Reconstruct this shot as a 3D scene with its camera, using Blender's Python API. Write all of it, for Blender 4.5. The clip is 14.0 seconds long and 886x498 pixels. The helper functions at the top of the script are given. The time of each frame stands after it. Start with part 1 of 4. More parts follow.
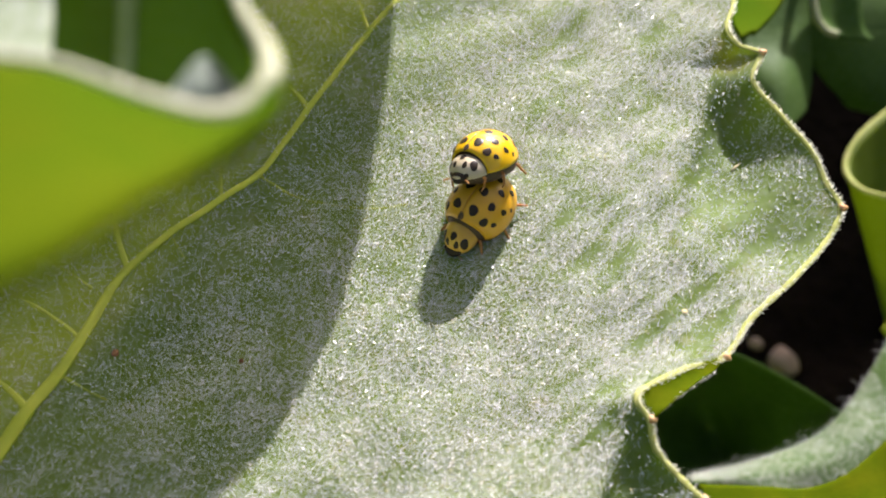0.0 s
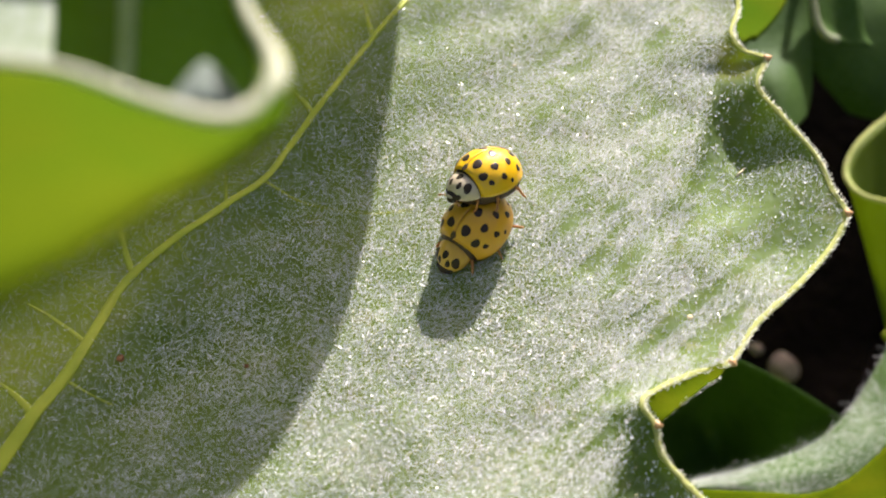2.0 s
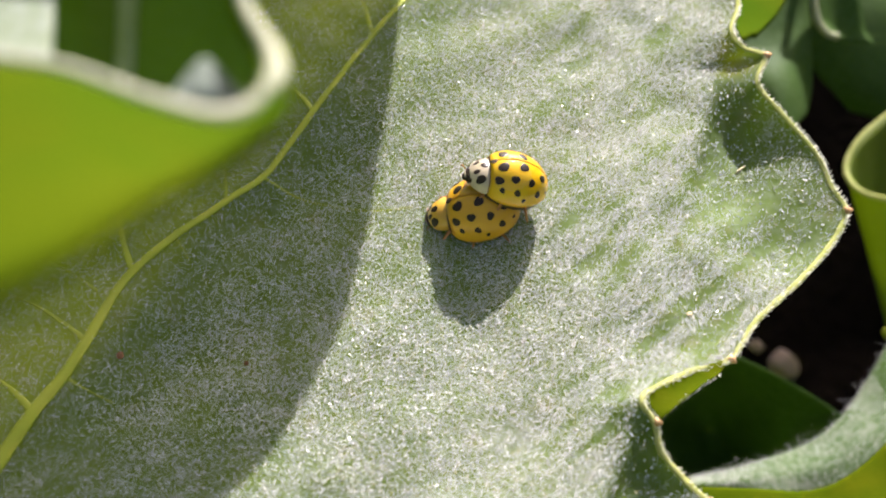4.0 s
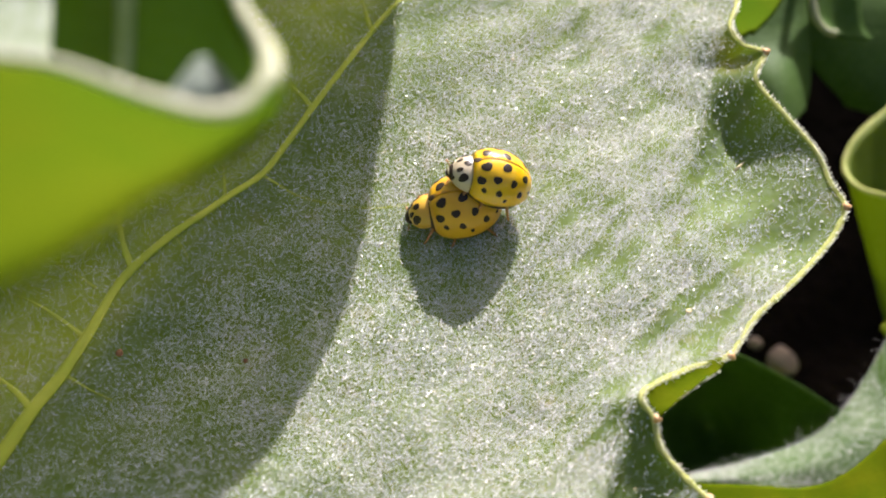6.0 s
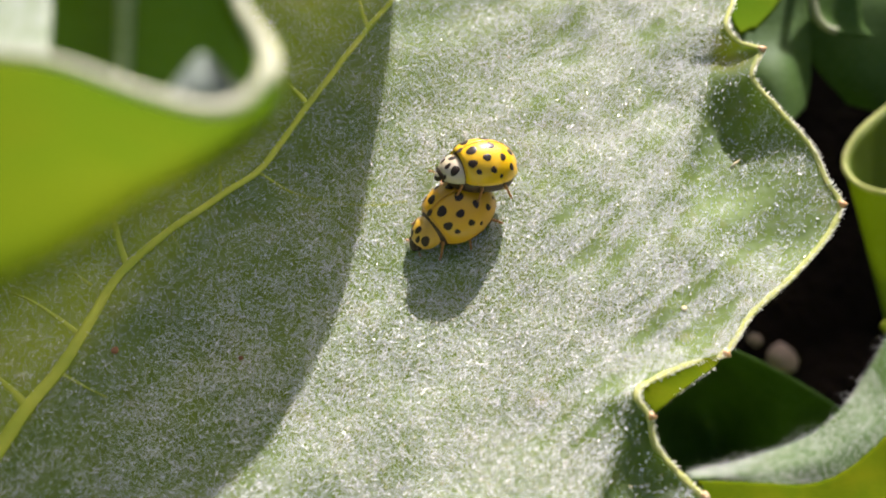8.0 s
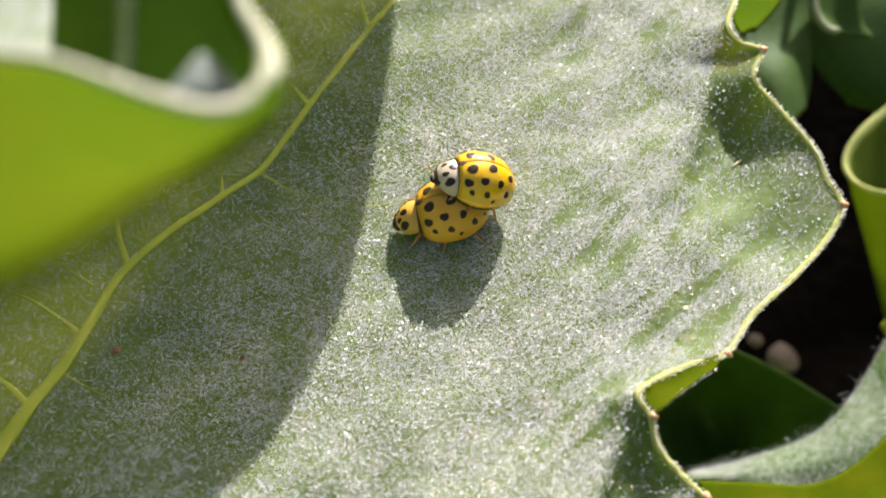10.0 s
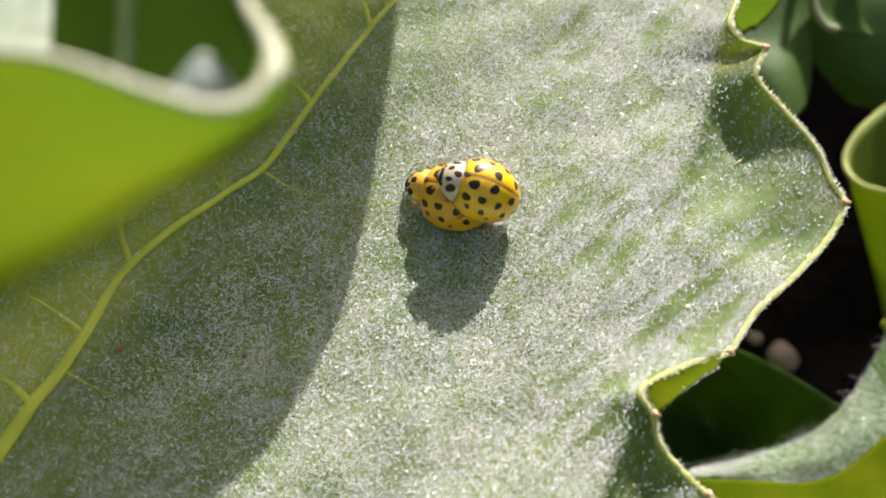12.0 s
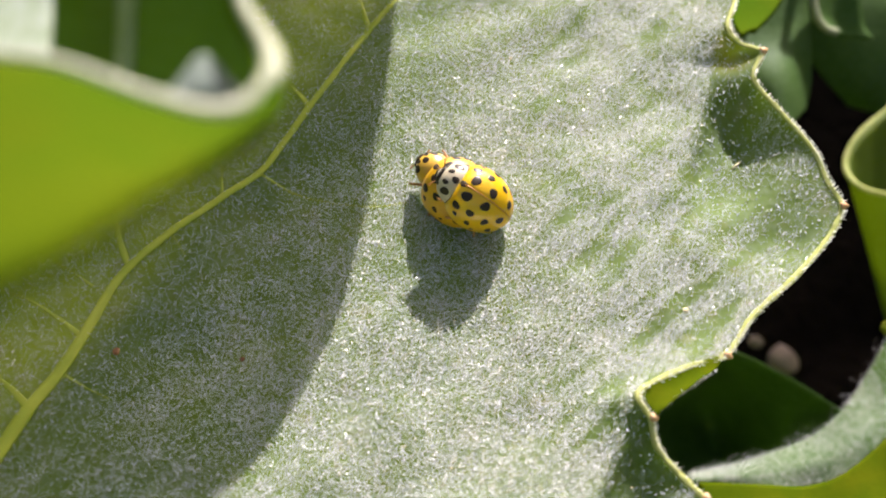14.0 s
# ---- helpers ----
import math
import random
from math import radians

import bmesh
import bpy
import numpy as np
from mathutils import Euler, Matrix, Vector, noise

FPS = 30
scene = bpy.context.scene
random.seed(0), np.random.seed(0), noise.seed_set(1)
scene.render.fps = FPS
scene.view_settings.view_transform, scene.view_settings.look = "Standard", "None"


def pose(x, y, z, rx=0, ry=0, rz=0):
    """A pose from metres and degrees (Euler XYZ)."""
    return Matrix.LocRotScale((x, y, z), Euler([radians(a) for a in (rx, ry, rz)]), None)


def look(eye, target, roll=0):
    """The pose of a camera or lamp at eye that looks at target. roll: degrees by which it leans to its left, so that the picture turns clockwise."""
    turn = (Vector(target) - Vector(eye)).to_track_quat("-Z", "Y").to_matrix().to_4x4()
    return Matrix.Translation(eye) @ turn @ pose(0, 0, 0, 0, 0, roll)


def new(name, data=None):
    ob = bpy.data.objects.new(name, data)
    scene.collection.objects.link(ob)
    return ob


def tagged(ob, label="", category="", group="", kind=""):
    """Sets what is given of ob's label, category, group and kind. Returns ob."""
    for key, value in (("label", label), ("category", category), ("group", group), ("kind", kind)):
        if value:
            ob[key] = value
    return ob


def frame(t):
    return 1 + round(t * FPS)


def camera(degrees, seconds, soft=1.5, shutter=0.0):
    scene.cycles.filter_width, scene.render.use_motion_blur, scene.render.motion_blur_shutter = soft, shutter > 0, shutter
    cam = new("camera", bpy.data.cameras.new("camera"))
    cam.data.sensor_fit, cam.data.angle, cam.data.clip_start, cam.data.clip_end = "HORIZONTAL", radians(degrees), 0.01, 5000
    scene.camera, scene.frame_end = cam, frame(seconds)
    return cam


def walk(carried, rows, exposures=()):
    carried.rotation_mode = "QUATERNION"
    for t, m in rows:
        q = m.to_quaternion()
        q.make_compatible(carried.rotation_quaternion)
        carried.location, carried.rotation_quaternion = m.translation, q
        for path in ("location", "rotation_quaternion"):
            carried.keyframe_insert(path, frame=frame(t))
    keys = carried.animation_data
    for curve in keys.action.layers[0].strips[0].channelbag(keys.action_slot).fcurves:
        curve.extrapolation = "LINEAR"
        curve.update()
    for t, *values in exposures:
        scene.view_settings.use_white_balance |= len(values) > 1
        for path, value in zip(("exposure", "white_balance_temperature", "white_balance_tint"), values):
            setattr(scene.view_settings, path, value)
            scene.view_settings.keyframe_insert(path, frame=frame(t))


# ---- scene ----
MM = 0.001
LEAF_Z = 0.045          # height of the felted leaf above the soil
TILT = 33               # the camera's lean from straight down
SUN_ELEV, SUN_AZ = 27.5, 75.0   # degrees; azimuth counted from +x towards +y

# ---- camera ----
cam = camera(38.0, 14.0, soft=1.9)
cam.data.dof.use_dof = True
cam.data.dof.focus_distance = 0.0528
cam.data.dof.aperture_fstop = 72.0

# seconds, extra pitch, extra yaw in degrees; then the sway of the plant in the wind, in mm: the felted leaf, the curled leaf
DRIFT = ((0, 0.057, 0.051, -0.118, -0.043), (0.5, 0.073, 0.064, 0.061, 0.032), (1, 0.189, 0.064, 0.108, 0.100),
         (1.5, 0.250, 0.032, 0.078, 0.100), (2, 0.288, 0.090, 0.070, 0.057), (2.5, 0.282, 0.090, 0.179, 0.030),
         (3, 0.256, 0.102, 0.041, 0.032), (5.5, 0.054, 0.019, 0.089, 0.060), (6, 0.040, -0.013, 0.073, -0.020),
         (6.5, 0, 0, 0, 0), (7, -0.039, -0.020, -0.101, -0.059), (7.5, -0.050, -0.020, -0.121, -0.065),
         (8, -0.080, -0.013, -0.104, -0.043), (10.5, -0.075, 0.026, -0.065, -0.025), (11, -0.115, 0.019, -0.028, 0.028),
         (11.5, -0.127, 0.019, 0.071, 0.070), (12, -0.156, 0.019, 0.027, 0.041), (12.5, -0.188, 0.038, 0.020, 0.013),
         (13, -0.208, 0.038, -0.032, 0.013), (13.5, -0.208, 0.026, -0.036, 0.006), (14, -0.020, 0.038, -0.072, 0.000))
EYE = (0.0, -0.02832, LEAF_Z + 0.04361)
walk(cam, [(t, pose(*EYE, 0, 0, yaw) @ pose(0, 0, 0, TILT + pitch)) for t, pitch, yaw, _, _ in DRIFT],
     [(0, 1.17, 6480, 20), (14, 1.17, 6480, 20)])


def sway(t, column=3):
    """How far the wind has pushed the felted leaf (3) or the curled leaf (4) aside, in mm."""
    return float(np.interp(t, [r[0] for r in DRIFT], [r[column] for r in DRIFT]))


# ---- sky and sun ----
world = bpy.data.worlds.new("world")
scene.world = world
world.use_nodes = True
wn = world.node_tree
sky = wn.nodes.new("ShaderNodeTexSky")
sky.sky_type, sky.sun_disc = "NISHITA", False
sky.sun_elevation, sky.sun_rotation = radians(SUN_ELEV), radians(90 - SUN_AZ)
sky.dust_density, sky.ozone_density, sky.air_density = 4.0, 0.3, 0.8
wn.links.new(sky.outputs[0], wn.nodes["Background"].inputs[0])
wn.nodes["Background"].inputs[1].default_value = 0.092
sun_dir = Vector((math.cos(radians(SUN_ELEV)) * math.cos(radians(SUN_AZ)),
                  math.cos(radians(SUN_ELEV)) * math.sin(radians(SUN_AZ)), math.sin(radians(SUN_ELEV))))
sun = new("sun", bpy.data.lights.new("sun", "SUN"))
sun.data.energy, sun.data.angle, sun.data.color = 5.0, radians(0.53), (1.0, 0.975, 0.955)
sun.matrix_world = look(sun_dir * 2, (0, 0, 0))


# ---- materials ----
def material(name):
    m = bpy.data.materials.new(name)
    m.use_nodes = True
    nt = m.node_tree
    return m, nt, nt.nodes["Principled BSDF"]


def coords(nt, scale):
    tc = nt.nodes.new("ShaderNodeTexCoord")
    mp = nt.nodes.new("ShaderNodeMapping")
    mp.inputs["Scale"].default_value = scale if hasattr(scale, "__len__") else (scale,) * 3
    nt.links.new(tc.outputs["Object"], mp.inputs[0])
    return mp.outputs[0]


def noise_tex(nt, scale, detail=4.0, rough=0.6, vec=None):
    n = nt.nodes.new("ShaderNodeTexNoise")
    n.inputs["Scale"].default_value = scale
    n.inputs["Detail"].default_value = detail
    n.inputs["Roughness"].default_value = rough
    nt.links.new(vec if vec is not None else coords(nt, 1.0), n.inputs["Vector"])
    return n.outputs["Fac"]


def ramp(nt, fac, stops):
    r = nt.nodes.new("ShaderNodeValToRGB")
    e = r.color_ramp.elements
    while len(e) < len(stops):
        e.new(0.5)
    for k, (p, c) in zip(e, stops):
        k.position, k.color = p, (*c, 1)
    nt.links.new(fac, r.inputs[0])
    return r.outputs[0]


def mix(nt, a, b, fac, mode="MIX"):
    m = nt.nodes.new("ShaderNodeMix")
    m.data_type, m.blend_type = "RGBA", mode
    for sock, v in ((m.inputs[6], a), (m.inputs[7], b), (m.inputs[0], fac)):
        if isinstance(v, (int, float)):
            sock.default_value = v
        elif isinstance(v, tuple):
            sock.default_value = (*v, 1)
        else:
            nt.links.new(v, sock)
    return m.outputs[2]


def bump(nt, bsdf, fac, strength, dist):
    b = nt.nodes.new("ShaderNodeBump")
    b.inputs["Strength"].default_value, b.inputs["Distance"].default_value = strength, dist
    nt.links.new(fac, b.inputs["Height"])
    nt.links.new(b.outputs[0], bsdf.inputs["Normal"])


def see_through(nt, bsdf, colour, amount):
    """Lets part of the light through the sheet, tinted."""
    tr = nt.nodes.new("ShaderNodeBsdfTranslucent")
    if isinstance(colour, tuple):
        tr.inputs[0].default_value = (*colour, 1)
    else:
        nt.links.new(colour, tr.inputs[0])
    mx = nt.nodes.new("ShaderNodeMixShader")
    mx.inputs[0].default_value = amount
    out = nt.nodes["Material Output"]
    nt.links.new(bsdf.outputs[0], mx.inputs[1])
    nt.links.new(tr.outputs[0], mx.inputs[2])
    nt.links.new(mx.outputs[0], out.inputs[0])


def leaf_material(name, dark, light, bloom, bloom_amount, through_colour, amount, rough=0.55, spec=0.35, tan=0.0, patch=260):
    m, nt, b = material(name)
    fine = noise_tex(nt, 2600, 3, 0.6)
    broad = noise_tex(nt, patch, 4, 0.6)
    green = mix(nt, dark, light, ramp(nt, broad, ((0.3, (0, 0, 0)), (0.7, (1, 1, 1)))))
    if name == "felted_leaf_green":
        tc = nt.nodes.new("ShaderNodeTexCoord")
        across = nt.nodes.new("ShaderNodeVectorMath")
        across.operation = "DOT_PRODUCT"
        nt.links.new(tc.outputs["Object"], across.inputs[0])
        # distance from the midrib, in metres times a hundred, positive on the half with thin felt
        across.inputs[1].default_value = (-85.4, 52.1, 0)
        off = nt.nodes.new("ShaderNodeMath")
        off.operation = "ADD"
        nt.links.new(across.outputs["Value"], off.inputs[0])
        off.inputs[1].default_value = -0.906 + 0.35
        # extra light left of the midrib, put into the blade's colour as yellow-green
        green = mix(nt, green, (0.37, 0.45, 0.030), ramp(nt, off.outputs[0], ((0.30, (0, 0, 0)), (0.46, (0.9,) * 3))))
        # yellow glow of sun through the lobe, painted as a round patch
        glow_at = nt.nodes.new("ShaderNodeVectorMath")
        glow_at.operation = "DISTANCE"
        nt.links.new(tc.outputs["Object"], glow_at.inputs[0])
        glow_at.inputs[1].default_value = (0.0128, 0.0100, 0.0006)
        near = nt.nodes.new("ShaderNodeMath")
        near.operation = "MULTIPLY"
        nt.links.new(glow_at.outputs["Value"], near.inputs[0])
        near.inputs[1].default_value = 200.0
        green = mix(nt, green, (0.46, 0.41, 0.02), ramp(nt, near.outputs[0], ((0.06, (0.8,) * 3), (0.27, (0, 0, 0)))))
    if tan:
        dry = noise_tex(nt, 900, 3, 0.5)
        green = mix(nt, green, (0.30, 0.21, 0.10), ramp(nt, dry, ((0.60, (0, 0, 0)), (0.74, (tan,) * 3))))
    veil = ramp(nt, fine, ((0.42, (0, 0, 0)), (0.72, (bloom_amount,) * 3)))
    nt.links.new(mix(nt, green, bloom, veil), b.inputs["Base Color"])
    b.inputs["Roughness"].default_value = rough
    b.inputs["Specular IOR Level"].default_value = spec
    bump(nt, b, fine, 0.5, 0.00008)
    see_through(nt, b, through_colour, amount)
    return m


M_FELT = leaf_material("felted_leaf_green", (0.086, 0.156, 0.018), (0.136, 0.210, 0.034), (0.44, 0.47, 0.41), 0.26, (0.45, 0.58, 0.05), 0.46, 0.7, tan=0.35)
M_GLOSS = leaf_material("smooth_leaf_green", (0.11, 0.17, 0.012), (0.18, 0.24, 0.02), (0.3, 0.36, 0.18), 0.15, (0.40, 0.50, 0.02), 0.4)
M_THIN = leaf_material("thin_sunlit_leaf", (0.08, 0.13, 0.01), (0.13, 0.18, 0.015), (0.3, 0.36, 0.18), 0.1, (0.50, 0.64, 0.03), 0.72)
# darker greens for shaded leaves; part of their shade is put into the colour
M_DARK = leaf_material("shade_dark_leaf_green", (0.03, 0.075, 0.012), (0.06, 0.12, 0.02), (0.2, 0.28, 0.16), 0.15, (0.12, 0.22, 0.01), 0.18, 0.6, 0.15)
M_SHADE = leaf_material("shade_deep_leaf_green", (0.045, 0.098, 0.020), (0.085, 0.150, 0.034), (0.2, 0.28, 0.16), 0.15, (0.12, 0.22, 0.02), 0.2, 0.6, 0.15)
M_MID = leaf_material("mid_leaf_green", (0.078, 0.145, 0.02), (0.135, 0.21, 0.034), (0.2, 0.28, 0.16), 0.15, (0.16, 0.28, 0.015), 0.25, 0.6, 0.15)
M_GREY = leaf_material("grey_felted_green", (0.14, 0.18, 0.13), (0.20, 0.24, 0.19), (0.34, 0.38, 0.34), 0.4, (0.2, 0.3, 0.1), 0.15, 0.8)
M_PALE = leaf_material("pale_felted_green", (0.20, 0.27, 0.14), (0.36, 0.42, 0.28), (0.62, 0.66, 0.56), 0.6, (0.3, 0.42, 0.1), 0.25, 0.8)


def simple(name, c1, c2, scale, rough, metallic=0.0, bump_d=0.0, spec=0.5, coat=0.0, through_amount=0.0, deep=0.0):
    m, nt, b = material(name)
    f = noise_tex(nt, scale, 4, 0.6)
    col = mix(nt, c1, c2, ramp(nt, f, ((0.3, (0, 0, 0)), (0.7, (1, 1, 1)))))
    nt.links.new(col, b.inputs["Base Color"])
    b.inputs["Roughness"].default_value = rough
    b.inputs["Metallic"].default_value = metallic
    b.inputs["Specular IOR Level"].default_value = spec
    b.inputs["Coat Weight"].default_value = coat
    b.inputs["Coat Roughness"].default_value = 0.05
    if deep:
        b.inputs["Subsurface Weight"].default_value = deep
        b.inputs["Subsurface Radius"].default_value = (1.0, 0.6, 0.1)
        b.inputs["Subsurface Scale"].default_value = 0.0004
    if bump_d:
        bump(nt, b, f, 0.6, bump_d)
    if through_amount:
        see_through(nt, b, c2, through_amount)
    return m


M_VEIN = simple("yellow_green_vein", (0.36, 0.44, 0.022), (0.52, 0.57, 0.045), 700, 0.5, bump_d=0.00005, through_amount=0.25)
M_RIM = simple("cream_leaf_margin", (0.36, 0.41, 0.10), (0.52, 0.53, 0.20), 1500, 0.8, spec=0.15, bump_d=0.00005, through_amount=0.3)
M_CURL = simple("cream_curled_rim", (0.36, 0.39, 0.22), (0.45, 0.46, 0.32), 200, 0.6, through_amount=0.25)
M_TIP = simple("orange_margin_tooth", (0.50, 0.26, 0.10), (0.62, 0.40, 0.20), 3000, 0.5)
M_HAIR = simple("white_plant_hair", (0.78, 0.79, 0.76), (0.90, 0.90, 0.88), 3000, 0.30, spec=1.0, through_amount=0.38)
M_GLINT = simple("white_glint_stub", (0.80, 0.80, 0.76), (0.90, 0.89, 0.84), 3000, 0.28, spec=1.0)
M_BRIGHT = leaf_material("bright_leaf_green", (0.026, 0.076, 0.0008), (0.064, 0.088, 0.002), (0.1, 0.12, 0.02), 0.03, (0.2, 0.26, 0.003), 0.12, 0.85, 0.01, patch=130)
M_FLAP = leaf_material("yellow_green_underside", (0.040, 0.070, 0.001), (0.078, 0.094, 0.002), (0.1, 0.12, 0.02), 0.03, (0.22, 0.26, 0.004), 0.12, 0.85, 0.01, patch=500)
M_BRISTLE = simple("cream_bristle", (0.74, 0.76, 0.62), (0.86, 0.86, 0.76), 3000, 0.4, spec=0.5, through_amount=0.5)
M_YELLOW = simple("glossy_yellow_shell", (0.72, 0.385, 0.003), (0.80, 0.44, 0.006), 700, 0.45, coat=1.0, bump_d=0.000006, spec=0.1, deep=0.3)
M_OCHRE = simple("ochre_yellow_shell", (0.54, 0.265, 0.002), (0.66, 0.355, 0.005), 600, 0.40, coat=0.25, bump_d=0.000006, deep=0.12)
M_AMBER = simple("pale_amber_shell", (0.54, 0.30, 0.020), (0.64, 0.39, 0.045), 900, 0.34, coat=0.4)
M_WHITE = simple("ivory_shell", (0.46, 0.38, 0.25), (0.56, 0.48, 0.34), 1500, 0.3, coat=0.4)
M_BLACK = simple("black_shell", (0.016, 0.010, 0.005), (0.032, 0.019, 0.009), 1500, 0.38, spec=0.3)
M_BODY = simple("dark_brown_body", (0.035, 0.017, 0.006), (0.07, 0.035, 0.012), 1500, 0.5)
M_LEG = simple("amber_leg", (0.48, 0.20, 0.05), (0.62, 0.33, 0.12), 3000, 0.35, through_amount=0.4)
M_SEAM = simple("amber_seam", (0.42, 0.19, 0.01), (0.52, 0.25, 0.02), 900, 0.4)
# near-black; the deep shade of the gap is put into the soil's colour
M_SOIL = simple("shade_black_soil", (0.002, 0.0015, 0.001), (0.007, 0.0045, 0.003), 350, 0.95, bump_d=0.002, spec=0.05)
M_STONE = simple("pinkish_pebble", (0.24, 0.175, 0.15), (0.34, 0.26, 0.23), 300, 0.8, bump_d=0.0004)
M_RED = simple("rust_speck", (0.17, 0.075, 0.025), (0.24, 0.11, 0.04), 3000, 0.8)
M_STRAW = simple("straw_fleck", (0.50, 0.42, 0.20), (0.62, 0.54, 0.32), 3000, 0.7)


# ---- mesh helpers; they take millimetres ----
def mesh_of(name, verts, faces, mat, smooth=True):
    me = bpy.data.meshes.new(name)
    me.from_pydata([(v[0] * MM, v[1] * MM, v[2] * MM) for v in verts], [], faces)
    me.materials.append(mat)
    if smooth:
        me.shade_smooth()
    me.update()
    return me


def part(name, data, parent, label=""):
    ob = new(name, data)
    ob.parent = parent
    if label:
        ob["label"] = label
    return ob


def thing(name, label, category, group="", kind="", at=(0, 0, 0)):
    e = new(name)
    e.empty_display_size = 0.002
    e.location = (at[0] * MM, at[1] * MM, LEAF_Z + at[2] * MM)
    return tagged(e, label, category, group, kind)


def spline(pts, n):
    """n points along a smooth curve through pts, evenly in its own measure."""
    P = np.array(pts, float)
    P = np.vstack([2 * P[0] - P[1], P, 2 * P[-1] - P[-2]])
    dense = []
    for i in range(1, len(P) - 2):
        a, b, c, d = P[i - 1], P[i], P[i + 1], P[i + 2]
        for t in np.linspace(0, 1, 24, endpoint=False):
            dense.append(0.5 * (2 * b + (c - a) * t + (2 * a - 5 * b + 4 * c - d) * t * t + (3 * b - a - 3 * c + d) * t ** 3))
    dense.append(P[-2])
    dense = np.array(dense)
    s = np.r_[0, np.cumsum(np.linalg.norm(np.diff(dense, axis=0), axis=1))]
    q = np.linspace(0, s[-1], n)
    return np.stack([np.interp(q, s, dense[:, k]) for k in range(dense.shape[1])], 1)


def tube(pts, radii, sides=8, flat=1.0):
    """A round, tapered, capped tube along pts; radii at even steps."""
    P = np.array(pts, float)
    r = np.interp(np.linspace(0, 1, len(P)), np.linspace(0, 1, len(radii)), radii)
    T = np.gradient(P, axis=0)
    T /= np.linalg.norm(T, axis=1)[:, None] + 1e-9
    ref = np.array((0, 0, 1.0)) if abs(T[:, 2]).mean() < 0.8 else np.array((1.0, 0, 0))
    verts, faces = [], []
    for p, t, rad in zip(P, T, r):
        a = np.cross(ref, t); a /= np.linalg.norm(a) + 1e-9
        b = np.cross(t, a)
        for k in range(sides):
            w = 2 * math.pi * k / sides
            verts.append(p + rad * (math.cos(w) * a + flat * math.sin(w) * b))
    for i in range(len(P) - 1):
        for k in range(sides):
            k2 = (k + 1) % sides
            faces.append((i * sides + k, i * sides + k2, (i + 1) * sides + k2, (i + 1) * sides + k))
    faces.append(tuple(range(sides))[::-1])
    faces.append(tuple((len(P) - 1) * sides + k for k in range(sides)))
    return verts, faces


def grid_faces(n, m):
    return [(i * m + j, i * m + j + 1, (i + 1) * m + j + 1, (i + 1) * m + j) for i in range(n - 1) for j in range(m - 1)]


def thicken(ob, mm, offset=-1.0):
    s = ob.modifiers.new("thickness", "SOLIDIFY")
    s.thickness, s.offset = mm * MM, offset
    return ob


def loft(curves, n, m, wave=0.0, freq=0.5, seed=0.0):
    """A smooth sheet through several curves of control points, gently waved."""
    rows = np.array([spline(c, n) for c in curves])
    out = np.empty((n, m, 3))
    for i in range(n):
        out[i] = spline(rows[:, i], m)
    if wave:
        for i in range(n):
            for j in range(m):
                p = out[i, j]
                out[i, j, 2] += wave * noise.noise(Vector((p[0] * freq + seed, p[1] * freq, seed)))
    return out


def hairs(rng, pos, normals, length, width, lean, curl, seg=2, az=None):
    """Fine flat hairs: base points, lengths, and how far each leans over. Returns vertices and quads, in mm."""
    k = len(pos)
    az = rng.uniform(0, 2 * math.pi, k) if az is None else az
    t = np.stack([np.cos(az), np.sin(az), np.zeros(k)], 1)
    t -= normals * (t * normals).sum(1)[:, None]
    t /= np.linalg.norm(t, axis=1)[:, None] + 1e-9
    side = np.cross(normals, t)
    roll = rng.uniform(-1.2, 1.2, k)
    flat = side * np.cos(roll)[:, None] + normals * np.sin(roll)[:, None]
    verts = np.empty((k, seg + 1, 2, 3))
    bend = rng.normal(0, curl, k)
    for s in range(seg + 1):
        u = s / seg
        c = pos + (t * (np.sin(lean) * length * u)[:, None] + normals * (np.cos(lean) * length * u * (1 - 0.45 * u))[:, None]
                   + side * (bend * length * u * u)[:, None])
        w = (width * (1 - 0.75 * u) / 2)[:, None]
        verts[:, s, 0], verts[:, s, 1] = c - flat * w, c + flat * w
    idx = np.arange(k)[:, None] * (2 * (seg + 1))
    quads = np.concatenate([idx + np.array([2 * s, 2 * s + 1, 2 * s + 3, 2 * s + 2]) for s in range(seg)])
    return verts.reshape(-1, 3), quads


def fast_mesh(name, verts, quads, mat):
    me = bpy.data.meshes.new(name)
    me.vertices.add(len(verts)), me.loops.add(quads.size), me.polygons.add(len(quads))
    me.vertices.foreach_set("co", (verts * MM).astype(np.float32).ravel())
    me.loops.foreach_set("vertex_index", quads.astype(np.int32).ravel())
    me.polygons.foreach_set("loop_start", np.arange(0, quads.size, 4, dtype=np.int32))
    me.materials.append(mat)
    me.update(calc_edges=True)
    me.validate()
    return me


